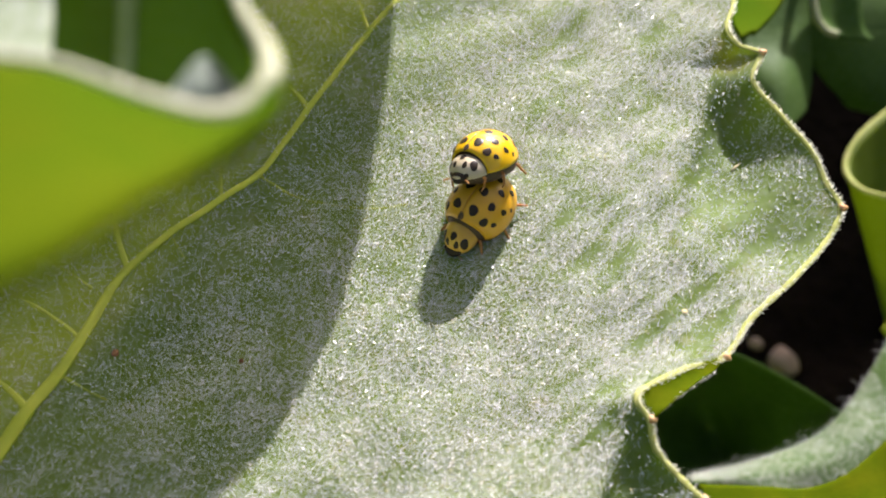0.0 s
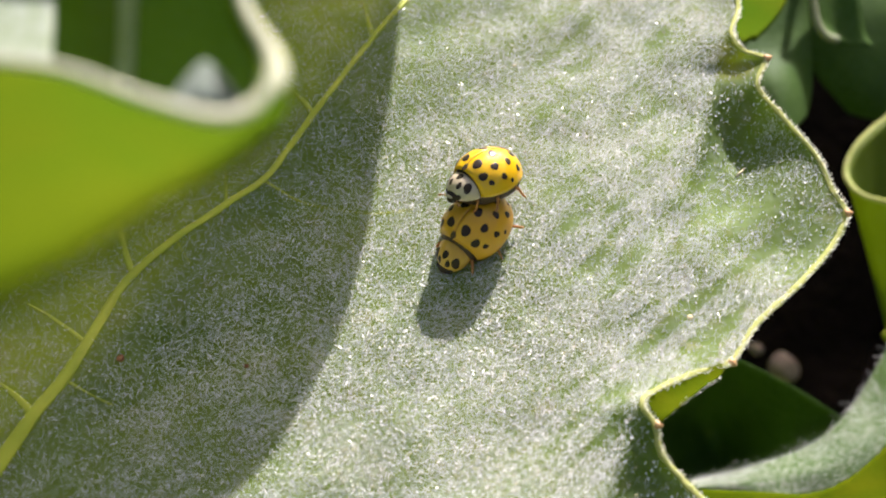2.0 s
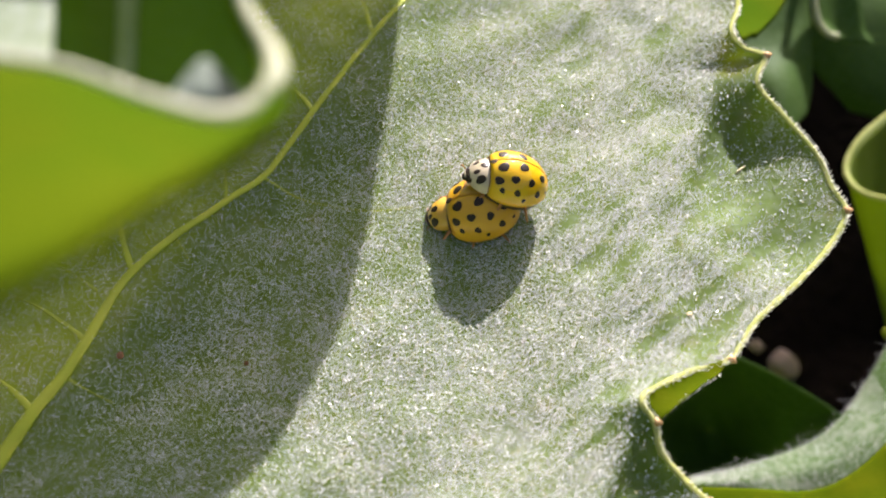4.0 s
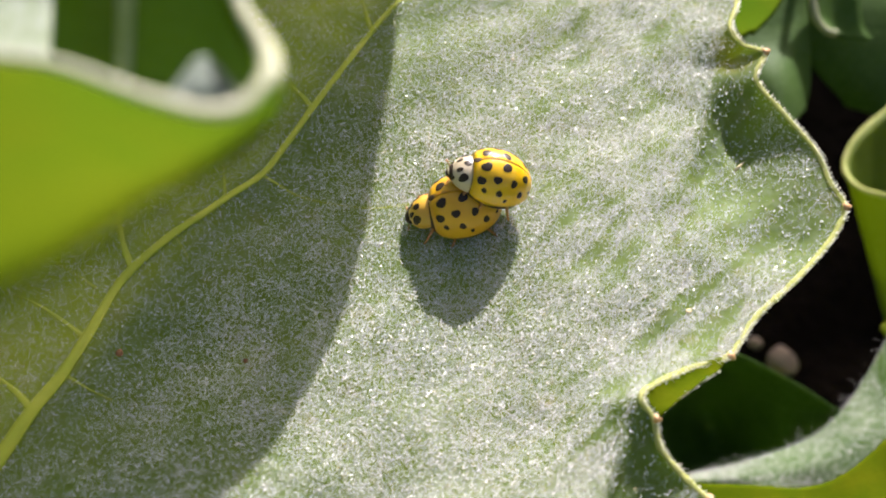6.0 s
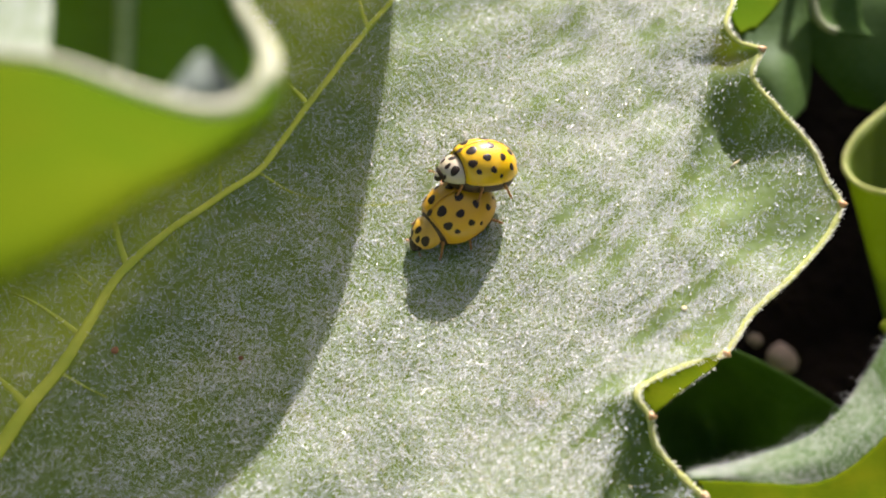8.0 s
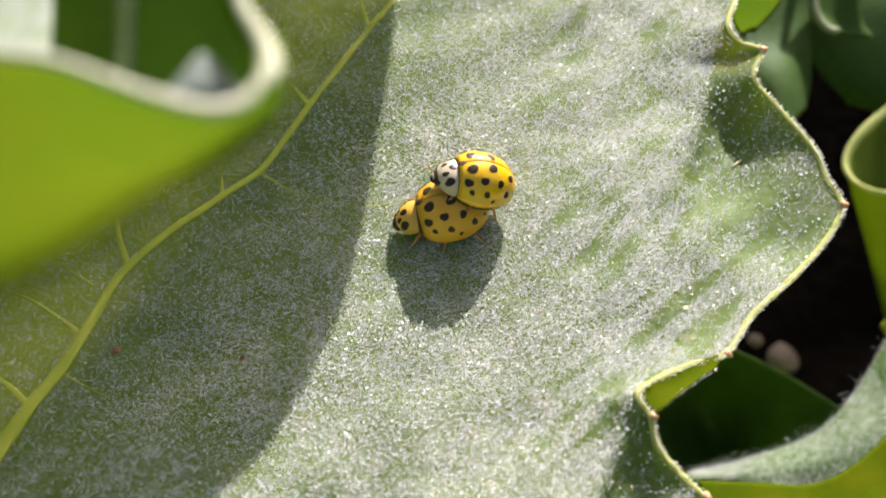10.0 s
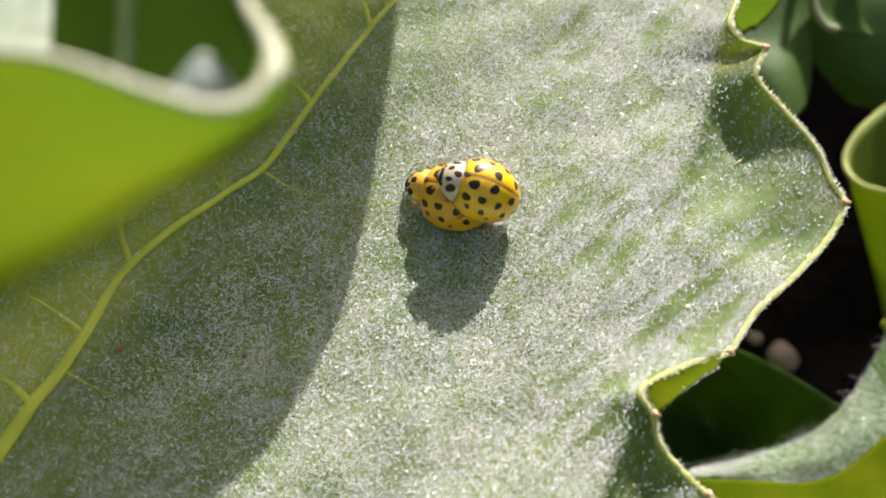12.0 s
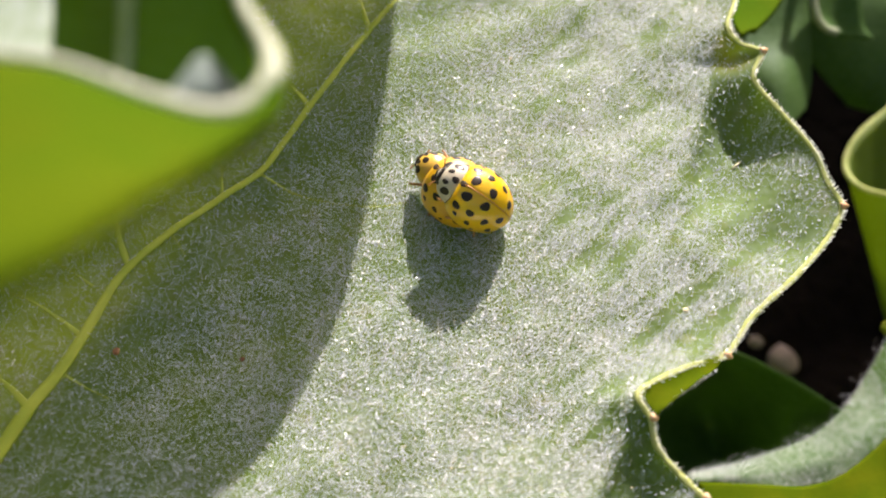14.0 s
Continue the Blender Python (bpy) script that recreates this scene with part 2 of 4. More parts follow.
# ---- ground ----
def ground():
    n = 90
    verts, faces = [], grid_faces(n, n)
    for i in range(n):
        for j in range(n):
            a, b = 2 * i / (n - 1) - 1, 2 * j / (n - 1) - 1
            x, y = a * 0.12 + a ** 7 * 300, b * 0.12 + b ** 7 * 300
            near = math.exp(-(x * x + y * y) / 0.3)
            h = 0.004 * near * noise.fractal(Vector((x * 60, y * 60, 3)), 1.0, 2.0, 4)
            verts.append((x * 1000, y * 1000, h * 1000))
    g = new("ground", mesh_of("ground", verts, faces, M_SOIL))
    tagged(g, "dark bare soil, blackened for the shade under the leaves", "soil", kind="structure")
    rng = random.Random(5)

    def pebble(name, x, y, r, mat, label):
        bm = bmesh.new()
        bmesh.ops.create_icosphere(bm, subdivisions=3, radius=1)
        for v in bm.verts:
            v.co *= 1 + 0.22 * noise.noise(v.co * 1.3 + Vector((x, y, 0)))
            v.co = Vector((v.co.x * r, v.co.y * r * 0.85, v.co.z * r * 0.6)) * MM
        me = bpy.data.meshes.new(name)
        bm.to_mesh(me), bm.free()
        me.materials.append(mat)
        me.shade_smooth()
        ob = tagged(new(name, me), label, "stone", group="stones on the soil")
        ob.matrix_basis = pose(x * MM, y * MM, r * 0.35 * MM, 0, 0, rng.uniform(0, 180))

    p = (26.35, 18.66, -42.00)
    pebble("pebble", p[0], p[1], 1.25, M_STONE, "pale pinkish pebble lying on dark soil")
    for q in ((24.44, 20.44, -43.00),):
        pebble("pebble", q[0], q[1], 0.6, M_STONE, "small brownish pebble lying on dark soil")


# ---- the felted leaf ----
MARGIN = ((19.25, 31.08, 0.00), (15.65, 22.18, 0.00), (13.43, 16.42, 0.60), (13.28, 12.97, 0.80), (12.73, 11.23, 1.00), (13.14, 10.12, 1.00), (14.03, 9.66, 1.00),
          (13.52, 8.24, 0.85), (14.45, 6.76, 0.55), (15.72, 4.93, 0.15), (16.19, 3.34, -0.10), (16.60, 2.23, -0.20), (15.88, 0.81, -0.35), (14.18, -1.16, -0.25),
          (12.20, -3.07, -0.10), (10.90, -4.89, 0.10), (9.40, -5.59, 0.50), (7.65, -6.62, 0.95), (7.20, -7.23, 1.10), (7.64, -7.98, 0.90), (7.81, -8.89, 0.55),
          (8.58, -9.86, 0.25), (9.67, -11.13, 0.20), (10.95, -13.13, 0.00), (10.37, -16.06, 0.00), (7.81, -18.57, -1.00))
RIM_LINE = spline(MARGIN, 420)
# hollows under the raised lobes: top of the crease, lean of the crease, depth along it, reach to the right, length
HOLLOWS = (((12.32, 11.04, 0.80), 0.28, 1.05, 3.6, 1.2), ((7.18, -6.97, 0.80), 0.42, 1.00, 3.2, 1.0))
SLIDE = spline(((-4.5, 0.0, 0), (-3.0, 0.08, 0), (-1.3, 0.6, 0), (0.0, 0.95, 0), (1.2, 0.38, 0), (2.3, -0.18, 0), (3.4, -0.52, 0), (4.6, -0.66, 0), (5.6, -0.64, 0), (6.8, -0.45, 0), (8.2, -0.16, 0), (9.5, 0.0, 0)), 120)


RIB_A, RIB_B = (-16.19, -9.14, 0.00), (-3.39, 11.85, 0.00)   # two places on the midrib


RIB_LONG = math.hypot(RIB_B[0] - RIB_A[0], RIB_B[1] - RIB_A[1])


def height(x, y):
    """The leaf's relief, in mm over its plane, shaped to fit the camera's view."""
    r2 = (x - 1.0) ** 2 + (y - 0.5) ** 2
    calm = 1 - math.exp(-r2 / 60.0)
    u = x * 0.55 - y * 0.83
    z = 0.14 * (x - 1.0) * math.exp(-r2 / 40.0)
    z += 0.10 * calm * math.sin(u * 1.35 + 0.5 * math.sin((x + y) * 0.25))
    z += 0.055 * calm * step(1.0, 5.0, x) * (1 - step(0.0, 5.0, y)) * math.sin(u * 2.6 + 1.0 + 1.5 * noise.noise(Vector((x * 0.3, y * 0.3, 12))))
    z += 0.25 * calm * noise.noise(Vector((x * 0.16, y * 0.16, 1.7)))
    z += 0.10 * noise.noise(Vector((x * 0.6, y * 0.6, 4.1)))
    z += 0.005 * max(0.0, -1.0 - y) ** 2 * step(-5.0, 0.0, x) * (1 - step(6.0, 12.0, x))
    for (cx, cy, cz), lean, deep, reach, run in HOLLOWS:
        t = (cy - y) / run
        if -4.4 < t < 9.4:
            a = x - cx - lean * (y - cy)
            if a > -2.5:
                w = step(-0.15, 0.60, a) * (1 - step(reach * 0.5, reach * 1.3, a) * step(1.0, 3.0, t))
                rise = float(np.interp(t, SLIDE[:, 0], SLIDE[:, 1]))
                low = w * step(-2.0, 0.0, t) * (1 - step(4.0, 7.0, t))
                z = z * (1 - 0.7 * low) + deep * (w * min(rise, 0.0) + step(0.0, 1.9, a) * max(rise, 0.0))
    z += 0.13 * (y - 6.0) * step(10.3, 14.0, x) * step(-2.0, 1.0, y) * (1 - step(8.0, 10.0, y))
    z -= 0.45 * math.exp(-((x - 12.6) / 0.6) ** 2 - ((y - 5.9) / 1.0) ** 2)
    return z


def step(e0, e1, v):
    u = min(1.0, max(0.0, (v - e0) / (e1 - e0)))
    return u * u * (3 - 2 * u)


def sparse(x, y):
    """How bare the felt is: 1 in the hollows, where only single bristles stand."""
    s = 0.0
    for (cx, cy, cz), lean, deep, reach, run in HOLLOWS:
        t = (cy - y) / run + 0.5 * noise.noise(Vector((x * 0.9, y * 0.9, 31)))
        a = x - cx - lean * (y - cy)
        s = max(s, step(-0.15, 0.35, a) * step(-1.5, -0.6, t) * (1 - step(4.6, 7.0, t)) * (1 - 0.75 * step(reach * 0.55, reach * 1.0, a) * step(2.5, 4.0, t)))
        if run > 1.1:
            s = max(s, (0.62 + 0.5 * noise.noise(Vector(((x * 0.67 - y * 0.74) * 0.9, (x * 0.74 + y * 0.67) * 0.3, 8)))) * step(0.0, 1.2, a) * step(-1.0, 1.0, t) * (1 - step(7.5, 9.5, t)))
        s = max(s, 0.65 * step(1.2, 3.2, a) * (1 - step(5.5, 7.0, a)) * step(6.2, 7.2, t) * (1 - step(8.2, 9.6, t)))
    s = max(s, (0.78 + 0.45 * noise.noise(Vector(((x * 0.67 - y * 0.74) * 1.1, (x * 0.74 + y * 0.67) * 0.3, 5)))) * step(9.0, 11.5, x) * (1 - step(3.5, 6.0, y)) * step(-2.5, 0.5, y))
    return min(1.0, max(0.0, s))


def felted_leaf():
    leaf = thing("felted_leaf", "large grey-green felted leaf with wavy cream margin, half shaded", "leaf")
    n, m = 360, 240
    ys = np.linspace(RIM_LINE[-1, 1], RIM_LINE[0, 1], n)
    order = np.argsort(RIM_LINE[:, 1])
    xr = np.interp(ys, RIM_LINE[order, 1], RIM_LINE[order, 0])
    zr = np.interp(ys, RIM_LINE[order, 1], RIM_LINE[order, 2])
    verts = np.empty((n, m, 3))
    for i, y in enumerate(ys):
        xl = -44 + 2.5 * math.sin(y * 0.35) + 0.008 * y * y
        for j in range(m):
            u = j / (m - 1)
            u = 1 - (1 - u) ** 1.35
            x = xl + (xr[i] - xl) * u
            e = math.exp(-((xr[i] - x) / 1.3))
            z = height(x, y) * (1 - e) + zr[i] * e
            verts[i, j] = (x, y, z)
    blade = part("blade", mesh_of("blade", verts.reshape(-1, 3), grid_faces(n, m), M_FELT), leaf)
    thicken(blade, 0.22)

    # cream rim with bristles
    rim = np.stack([xr, ys, zr], 1)
    part("margin", mesh_of("margin", *tube(rim, [0.13 + 0.05 * noise.noise(Vector((i * 0.35, 0, 0))) for i in range(n)], 8, 0.5), M_RIM), leaf, "cream thickened leaf margin")

    mask_n = 700
    vein_mask = np.zeros((mask_n, mask_n), bool)
    gy, gx = np.mgrid[0:mask_n, 0:mask_n] * 0.06
    gy, gx = gy - 12, gx - 21

    def vein(name, pts, radii):
        c = spline(pts, 90)
        for p, r in zip(c, np.interp(np.linspace(0, 1, 90), np.linspace(0, 1, len(radii)), radii)):
            if -21 < p[0] < 21 and -12 < p[1] < 17:
                i0, j0, w = int((p[1] + 12) / 0.06), int((p[0] + 21) / 0.06), 8
                a, b = slice(max(0, i0 - w), i0 + w), slice(max(0, j0 - w), j0 + w)
                vein_mask[a, b] |= (gx[a, b] - p[0]) ** 2 + (gy[a, b] - p[1]) ** 2 < (r * (0.85 if name == "midrib" else 0.95)) ** 2
        c[:, 2] = [height(p[0], p[1]) + (0.02 if name == "midrib" else -0.002) for p in c]
        return part(name, mesh_of(name, *tube(c, radii, 12, 0.3), M_VEIN), leaf, "raised yellow-green vein")

    vein("midrib", ((-18.71, -14.33, 0), (-17.30, -11.30, 0), (-16.14, -8.87, 0), (-15.39, -7.22, 0), (-14.52, -5.66, 0), (-13.90, -4.09, 0), (-13.10, -1.71, 0), (-12.55, -0.78, 0), (-11.14, 0.77, 0), (-10.09, 1.69, 0), (-9.02, 2.69, 0), (-7.70, 3.88, 0), (-6.85, 5.35, 0), (-5.76, 7.36, 0), (-4.62, 9.46, 0), (-3.43, 11.64, 0), (-2.44, 13.21, 0), (-0.64, 15.92, 0)), (0.44, 0.35, 0.27, 0.21, 0.18, 0.16, 0.15, 0.14, 0.13))
    for pts, r in (
            (((-12.59, -0.78, 0), (-13.04, 0.30, 0), (-13.37, 1.41, 0), (-13.75, 2.98, 0)), (0.2, 0.15)),
            (((-7.70, 3.88, 0), (-7.08, 3.50, 0), (-6.22, 3.01, 0), (-5.02, 2.63, 0), (-3.13, 2.26, 0), (-1.38, 2.49, 0)), (0.09, 0.035)),
            (((-5.76, 7.36, 0), (-6.29, 8.13, 0), (-6.88, 8.77, 0)), (0.19, 0.14)),
            (((-3.31, 11.88, 0), (-3.60, 12.85, 0), (-3.96, 14.27, 0)), (0.17, 0.13)),
            (((-15.39, -7.22, 0), (-16.04, -6.57, 0), (-17.17, -5.66, 0)), (0.24, 0.17)),
            (((-13.90, -4.09, 0), (-14.99, -3.21, 0), (-16.23, -2.41, 0), (-17.77, -1.89, 0)), (0.17, 0.09)),
            (((-14.48, -5.66, 0), (-13.54, -6.21, 0), (-12.51, -6.71, 0)), (0.12, 0.05)),
            (((-9.13, 2.60, 0), (-9.25, 3.65, 0), (-9.47, 5.05, 0)), (0.12, 0.06)),
            (((-13.36, 1.35, 0), (-14.64, 1.05, 0), (-16.41, 0.63, 0)), (0.1, 0.05)),
            (((-13.88, -1.71, 0), (-15.02, -0.92, 0), (-16.26, -0.30, 0)), (0.1, 0.05)),
            (((-11.03, 0.80, 0), (-10.67, 0.25, 0), (-10.34, -0.30, 0)), (0.07, 0.03)),
    ):
        vein("side_vein", pts, tuple(0.75 * v for v in r) + (0.03,))

    # petiole down to the soil, beyond the leaf's foot
    pet = spline(((-18.71, -14.33, 0.00), (-30, -24, -6), (-36, -30, -22), (-38, -33, -46)), 40)
    part("petiole", mesh_of("petiole", *tube(pet, (0.6, 1.6), 12), M_VEIN), leaf)

    rng = np.random.default_rng(4)

    def rooted(count, x0, x1, y0, y1, keep):
        x, y = rng.uniform(x0, x1, count), rng.uniform(y0, y1, count)
        edge = np.interp(y, ys, xr)
        ok = (x < edge - 0.05)
        x, y = x[ok], y[ok]
        p = np.array([keep(a, b) for a, b in zip(x, y)])
        ok = rng.uniform(0, 1, len(x)) < p
        x, y = x[ok], y[ok]
        # heights and slopes from the blade itself
        iy = np.clip((y - ys[0]) / (ys[-1] - ys[0]) * (n - 1), 0, n - 2).astype(int)
        e = np.exp(-(np.interp(y, ys, xr) - x) / 1.3)
        h = np.array([height(a, b) for a, b in zip(x, y)])
        hx = np.array([height(a + 0.05, b) for a, b in zip(x, y)])
        hy = np.array([height(a, b + 0.05) for a, b in zip(x, y)])
        z = h * (1 - e) + zr[iy] * e
        nrm = np.stack([-(hx - h) / 0.05, -(hy - h) / 0.05, np.ones(len(x))], 1)
        nrm /= np.linalg.norm(nrm, axis=1)[:, None]
        return np.stack([x, y, z], 1), nrm

    def felt_density(x, y):
        right = step(2.0, 8.0, x) * (1 - 0.75 * step(0.0, 5.0, y))
        # denser in the sun, thinner by the midrib: some shade put into the felt
        v = 0.62 + 0.14 * step(-3.0, 0.0, x) + 0.50 * noise.noise(Vector((x * 0.9, y * 0.9, 9))) + 0.3 * noise.noise(Vector((x * 0.28, y * 0.28, 19)))
        v += (0.25 + 2.1 * right) * noise.noise(Vector(((x * 0.67 - y * 0.74) * 1.5, (x * 0.74 + y * 0.67) * 0.3, 3)))
        v += 0.30 * step(0.0, 7.0, -y) * step(-8.0, -2.0, x) * (1 - step(3.0, 7.0, x))
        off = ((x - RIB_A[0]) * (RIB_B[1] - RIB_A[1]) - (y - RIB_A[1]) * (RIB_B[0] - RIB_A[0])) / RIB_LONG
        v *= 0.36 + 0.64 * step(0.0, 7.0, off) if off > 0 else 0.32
        on_vein = vein_mask[min(mask_n - 1, max(0, int((y + 12) / 0.06))), min(mask_n - 1, max(0, int((x + 21) / 0.06)))]
        return max(0.08, min(1, v)) * (1 - 0.94 * sparse(x, y)) * (0.2 if on_vein else 1.0)

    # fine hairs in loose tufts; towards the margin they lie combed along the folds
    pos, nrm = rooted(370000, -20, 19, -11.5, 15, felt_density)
    times = rng.integers(1, 5, len(pos))
    pos, nrm = np.repeat(pos, times, 0), np.repeat(nrm, times, 0)
    k = len(pos)
    pos = pos + np.concatenate([rng.normal(0, 0.026, (k, 2)), rng.uniform(0, 0.02, (k, 1))], 1)
    comb = rng.uniform(0, 1, k) < 0.75 * np.clip((pos[:, 0] - 3) / 4, 0, 1)
    az = np.where(comb, rng.normal(1.05, 0.45, k) + math.pi * (rng.uniform(0, 1, k) < 0.25), rng.uniform(0, 2 * math.pi, k))
    v, q = hairs(rng, pos, nrm, rng.uniform(0.06, 0.17, k) * np.where(comb, 1.6, 1.0), rng.uniform(0.005, 0.011, k), rng.uniform(0.6, 1.5, k), 0.4, az=az)
    # short white hair stubs, set to stand in for the felt's glints
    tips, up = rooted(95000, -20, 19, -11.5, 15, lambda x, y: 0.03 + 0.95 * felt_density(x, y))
    kt = len(tips)
    tv, tq = hairs(rng, tips + up * 0.05, up, rng.uniform(0.040, 0.085, kt), rng.uniform(0.035, 0.054, kt), rng.uniform(0.5, 1.5, kt), 0.3, 1)
    dry, up = rooted(11000, -4, 19, -11.5, 15, lambda x, y: 0.6 * (0.3 + 0.7 * felt_density(x, y)))
    kd = len(dry)
    dv, dq = hairs(rng, dry + up * 0.05, up, rng.uniform(0.05, 0.11, kd), rng.uniform(0.035, 0.06, kd), rng.uniform(0.6, 1.5, kd), 0.3, 1)
    tagged(part("dry_specks", fast_mesh("dry_specks", dv, dq, M_STRAW), leaf, "tan specks of dry hairs among the felt"), kind="stuff")
    tagged(part("felt_glint_stubs", fast_mesh("felt_glint_stubs", tv, tq, M_GLINT), leaf, "short white hair stubs standing in for glints of the felt"), kind="stuff")
    tagged(part("felt_hairs", fast_mesh("felt_hairs", v, q, M_HAIR), leaf, "dense white felt of fine hairs"), kind="stuff")

    pos, nrm = rooted(30000, 6, 19, -11.5, 15, lambda x, y: 0.085 * sparse(x, y) + 0.010)
    k = len(pos)
    pair = [hairs(rng, pos + nrm * 0.03, nrm, rng.uniform(0.08, 0.16, k), rng.uniform(0.06, 0.09, k), rng.uniform(0.1, 0.8, k), 0.2, 1) for _ in range(2)]
    v, q = np.concatenate([pair[0][0], pair[1][0]]), np.concatenate([pair[0][1], pair[1][1] + len(pair[0][0])])
    tagged(part("bristles", fast_mesh("bristles", v, q, M_HAIR), leaf, "scattered white bristles in the hollows"), kind="stuff")

    # bristles round the margin
    k = 2300
    s = rng.uniform(0, 1, k)
    y = ys[0] + (ys[-1] - ys[0]) * s
    pos = np.stack([np.interp(s, np.linspace(0, 1, n), xr), y, np.interp(s, np.linspace(0, 1, n), zr)], 1)
    tang = np.stack([np.interp(s, np.linspace(0, 1, n), np.gradient(xr)), np.interp(s, np.linspace(0, 1, n), np.gradient(ys))], 1)
    tang /= np.linalg.norm(tang, axis=1)[:, None]
    out = np.stack([-tang[:, 1], tang[:, 0], np.zeros(k)], 1)
    out *= np.where(out[:, :1] < 0, -1, 1)
    nrm = out + rng.normal(0, 0.5, (k, 3)) + np.array((0, 0, 0.8))
    nrm[:, 2] = np.maximum(nrm[:, 2], 0.15)
    nrm /= np.linalg.norm(nrm, axis=1)[:, None]
    pos += nrm * 0.06 + np.array((0, 0, 0.03))
    v, q = hairs(rng, pos, nrm, rng.uniform(0.16, 0.40, k), rng.uniform(0.026, 0.046, k), rng.uniform(0.0, 0.3, k), 0.1)
    tagged(part("margin_bristles", fast_mesh("margin_bristles", v, q, M_BRISTLE), leaf, "cream bristles along the margin"), kind="stuff")

    # orange teeth at the lobes
    for p, d in (((16.60, 2.23, -0.20), (1, 0.1, 0.1)), ((14.03, 9.66, 1.00), (0.9, 0.4, 0.1)), ((10.90, -4.89, 0.10), (0.7, -0.6, 0.1)), ((7.69, -7.93, 0.90), (0.8, -0.2, 0.2)), ((9.41, -10.71, 0.20), (0.8, -0.5, 0))):
        a = np.array(p)
        part("margin_tooth", mesh_of("margin_tooth", *tube([a - 0.05 * np.array(d), a + 0.12 * np.array(d), a + 0.3 * np.array(d)], (0.19, 0.17, 0.04), 8), M_TIP), leaf, "orange-brown hardened leaf tooth")

    # the margin rolled under between two lobes
    sheet = loft((((10.88, -4.88, 0.10), (9.40, -5.56, 0.48), (7.68, -6.58, 0.93), (7.25, -7.20, 1.05)),
                  ((10.59, -5.33, 0.20), (9.30, -6.16, 0.60), (7.95, -7.11, 0.90), (7.57, -7.59, 0.95)),
                  ((10.35, -5.65, 0.30), (9.17, -6.71, 0.80), (8.17, -7.64, 1.05), (7.77, -7.98, 1.00))), 24, 12)
    k = 160
    u = rng.uniform(0, 23, k)
    base = np.stack([np.interp(u, np.arange(24), sheet[:, -2, c]) for c in range(3)], 1)
    out = np.array((0.5, -0.75, 0.2)) + rng.normal(0, 0.4, (k, 3))
    out /= np.linalg.norm(out, axis=1)[:, None]
    v, q = hairs(rng, base, out, rng.uniform(0.12, 0.3, k), rng.uniform(0.04, 0.06, k), rng.uniform(0, 0.3, k), 0.1)
    tagged(part("flap_bristles", fast_mesh("flap_bristles", v, q, M_BRISTLE), leaf, "cream bristles on the rolled margin"), kind="stuff")
    thicken(part("rolled_margin", mesh_of("rolled_margin", sheet.reshape(-1, 3), grid_faces(24, 12), M_FLAP), leaf, "bright green underside of the rolled margin"), 0.05)

    # flecks lying in the felt
    flecks = []
    for p, mat, r in (((-12.48, -4.74, 0.10), M_RED, 0.16), ((-7.65, -4.99, 0.10), M_RED, 0.1), ((9.55, -2.92, 0.20), M_STRAW, 0.12), ((3.05, 10.11, 0.20), M_STRAW, 0.08)):
        bm = bmesh.new()
        bmesh.ops.create_icosphere(bm, subdivisions=2, radius=r * MM)
        for v in bm.verts:
            v.co *= 1 + 0.3 * noise.noise(v.co * 9000)
            v.co.z *= 0.3
        me = bpy.data.meshes.new("fleck")
        bm.to_mesh(me), bm.free()
        me.materials.append(mat)
        ob = tagged(new("fleck", me), "tiny brown fleck caught in the leaf's felt", "debris", group="flecks on the leaf")
        ob.location = (p[0] * MM, p[1] * MM, LEAF_Z + (height(p[0], p[1]) + 0.05) * MM)
        flecks.append(ob)
    a, b = np.array((12.45, 4.59, -0.80)), np.array((12.90, 5.02, -0.80))
    za = height(a[0], a[1]) + 0.08
    a[2] = b[2] = za
    st = tagged(new("straw_fleck", mesh_of("straw_fleck", *tube([a, (a + b) / 2 + (0, 0, 0.03), b], (0.05, 0.06, 0.03), 6), M_STRAW)), "short straw-coloured splinter lying on the leaf", "debris", group="flecks on the leaf")
    st.location.z = LEAF_Z
    return leaf, flecks + [st]


# ---- other leaves ----
def sheet_leaf(name, label, curves, mat, n=60, m=24, thick=0.25, wave=0.25, seed=0.0, foot=None, rim=None, rim_r=0.3, rim_mat=None, group="leaves round the felted leaf"):
    leaf = thing(name, label, "leaf", group=group)
    g = loft(curves, n, m, wave, 0.25, seed)
    thicken(part("blade", mesh_of("blade", g.reshape(-1, 3), grid_faces(n, m), mat), leaf), thick)
    if rim is not None:
        part("margin", mesh_of("margin", *tube(g[:, 0] if rim == 0 else g[:, -1], rim_r if isinstance(rim_r, tuple) else (rim_r, rim_r), 10), rim_mat or M_RIM), leaf, "pale thickened margin")
    if foot is not None:
        top = (g[-1, m // 2], g[n // 2, -1], g[0, m // 2], g[n // 2, 0])[foot[3]]
        f = np.array(foot[:3])
        c = spline((top, top * 0.6 + f * 0.4 + (0, 0, 2), f), 30)
        part("petiole", mesh_of("petiole", *tube(c, (0.5, 1.4), 10), M_VEIN), leaf)
    return leaf, g


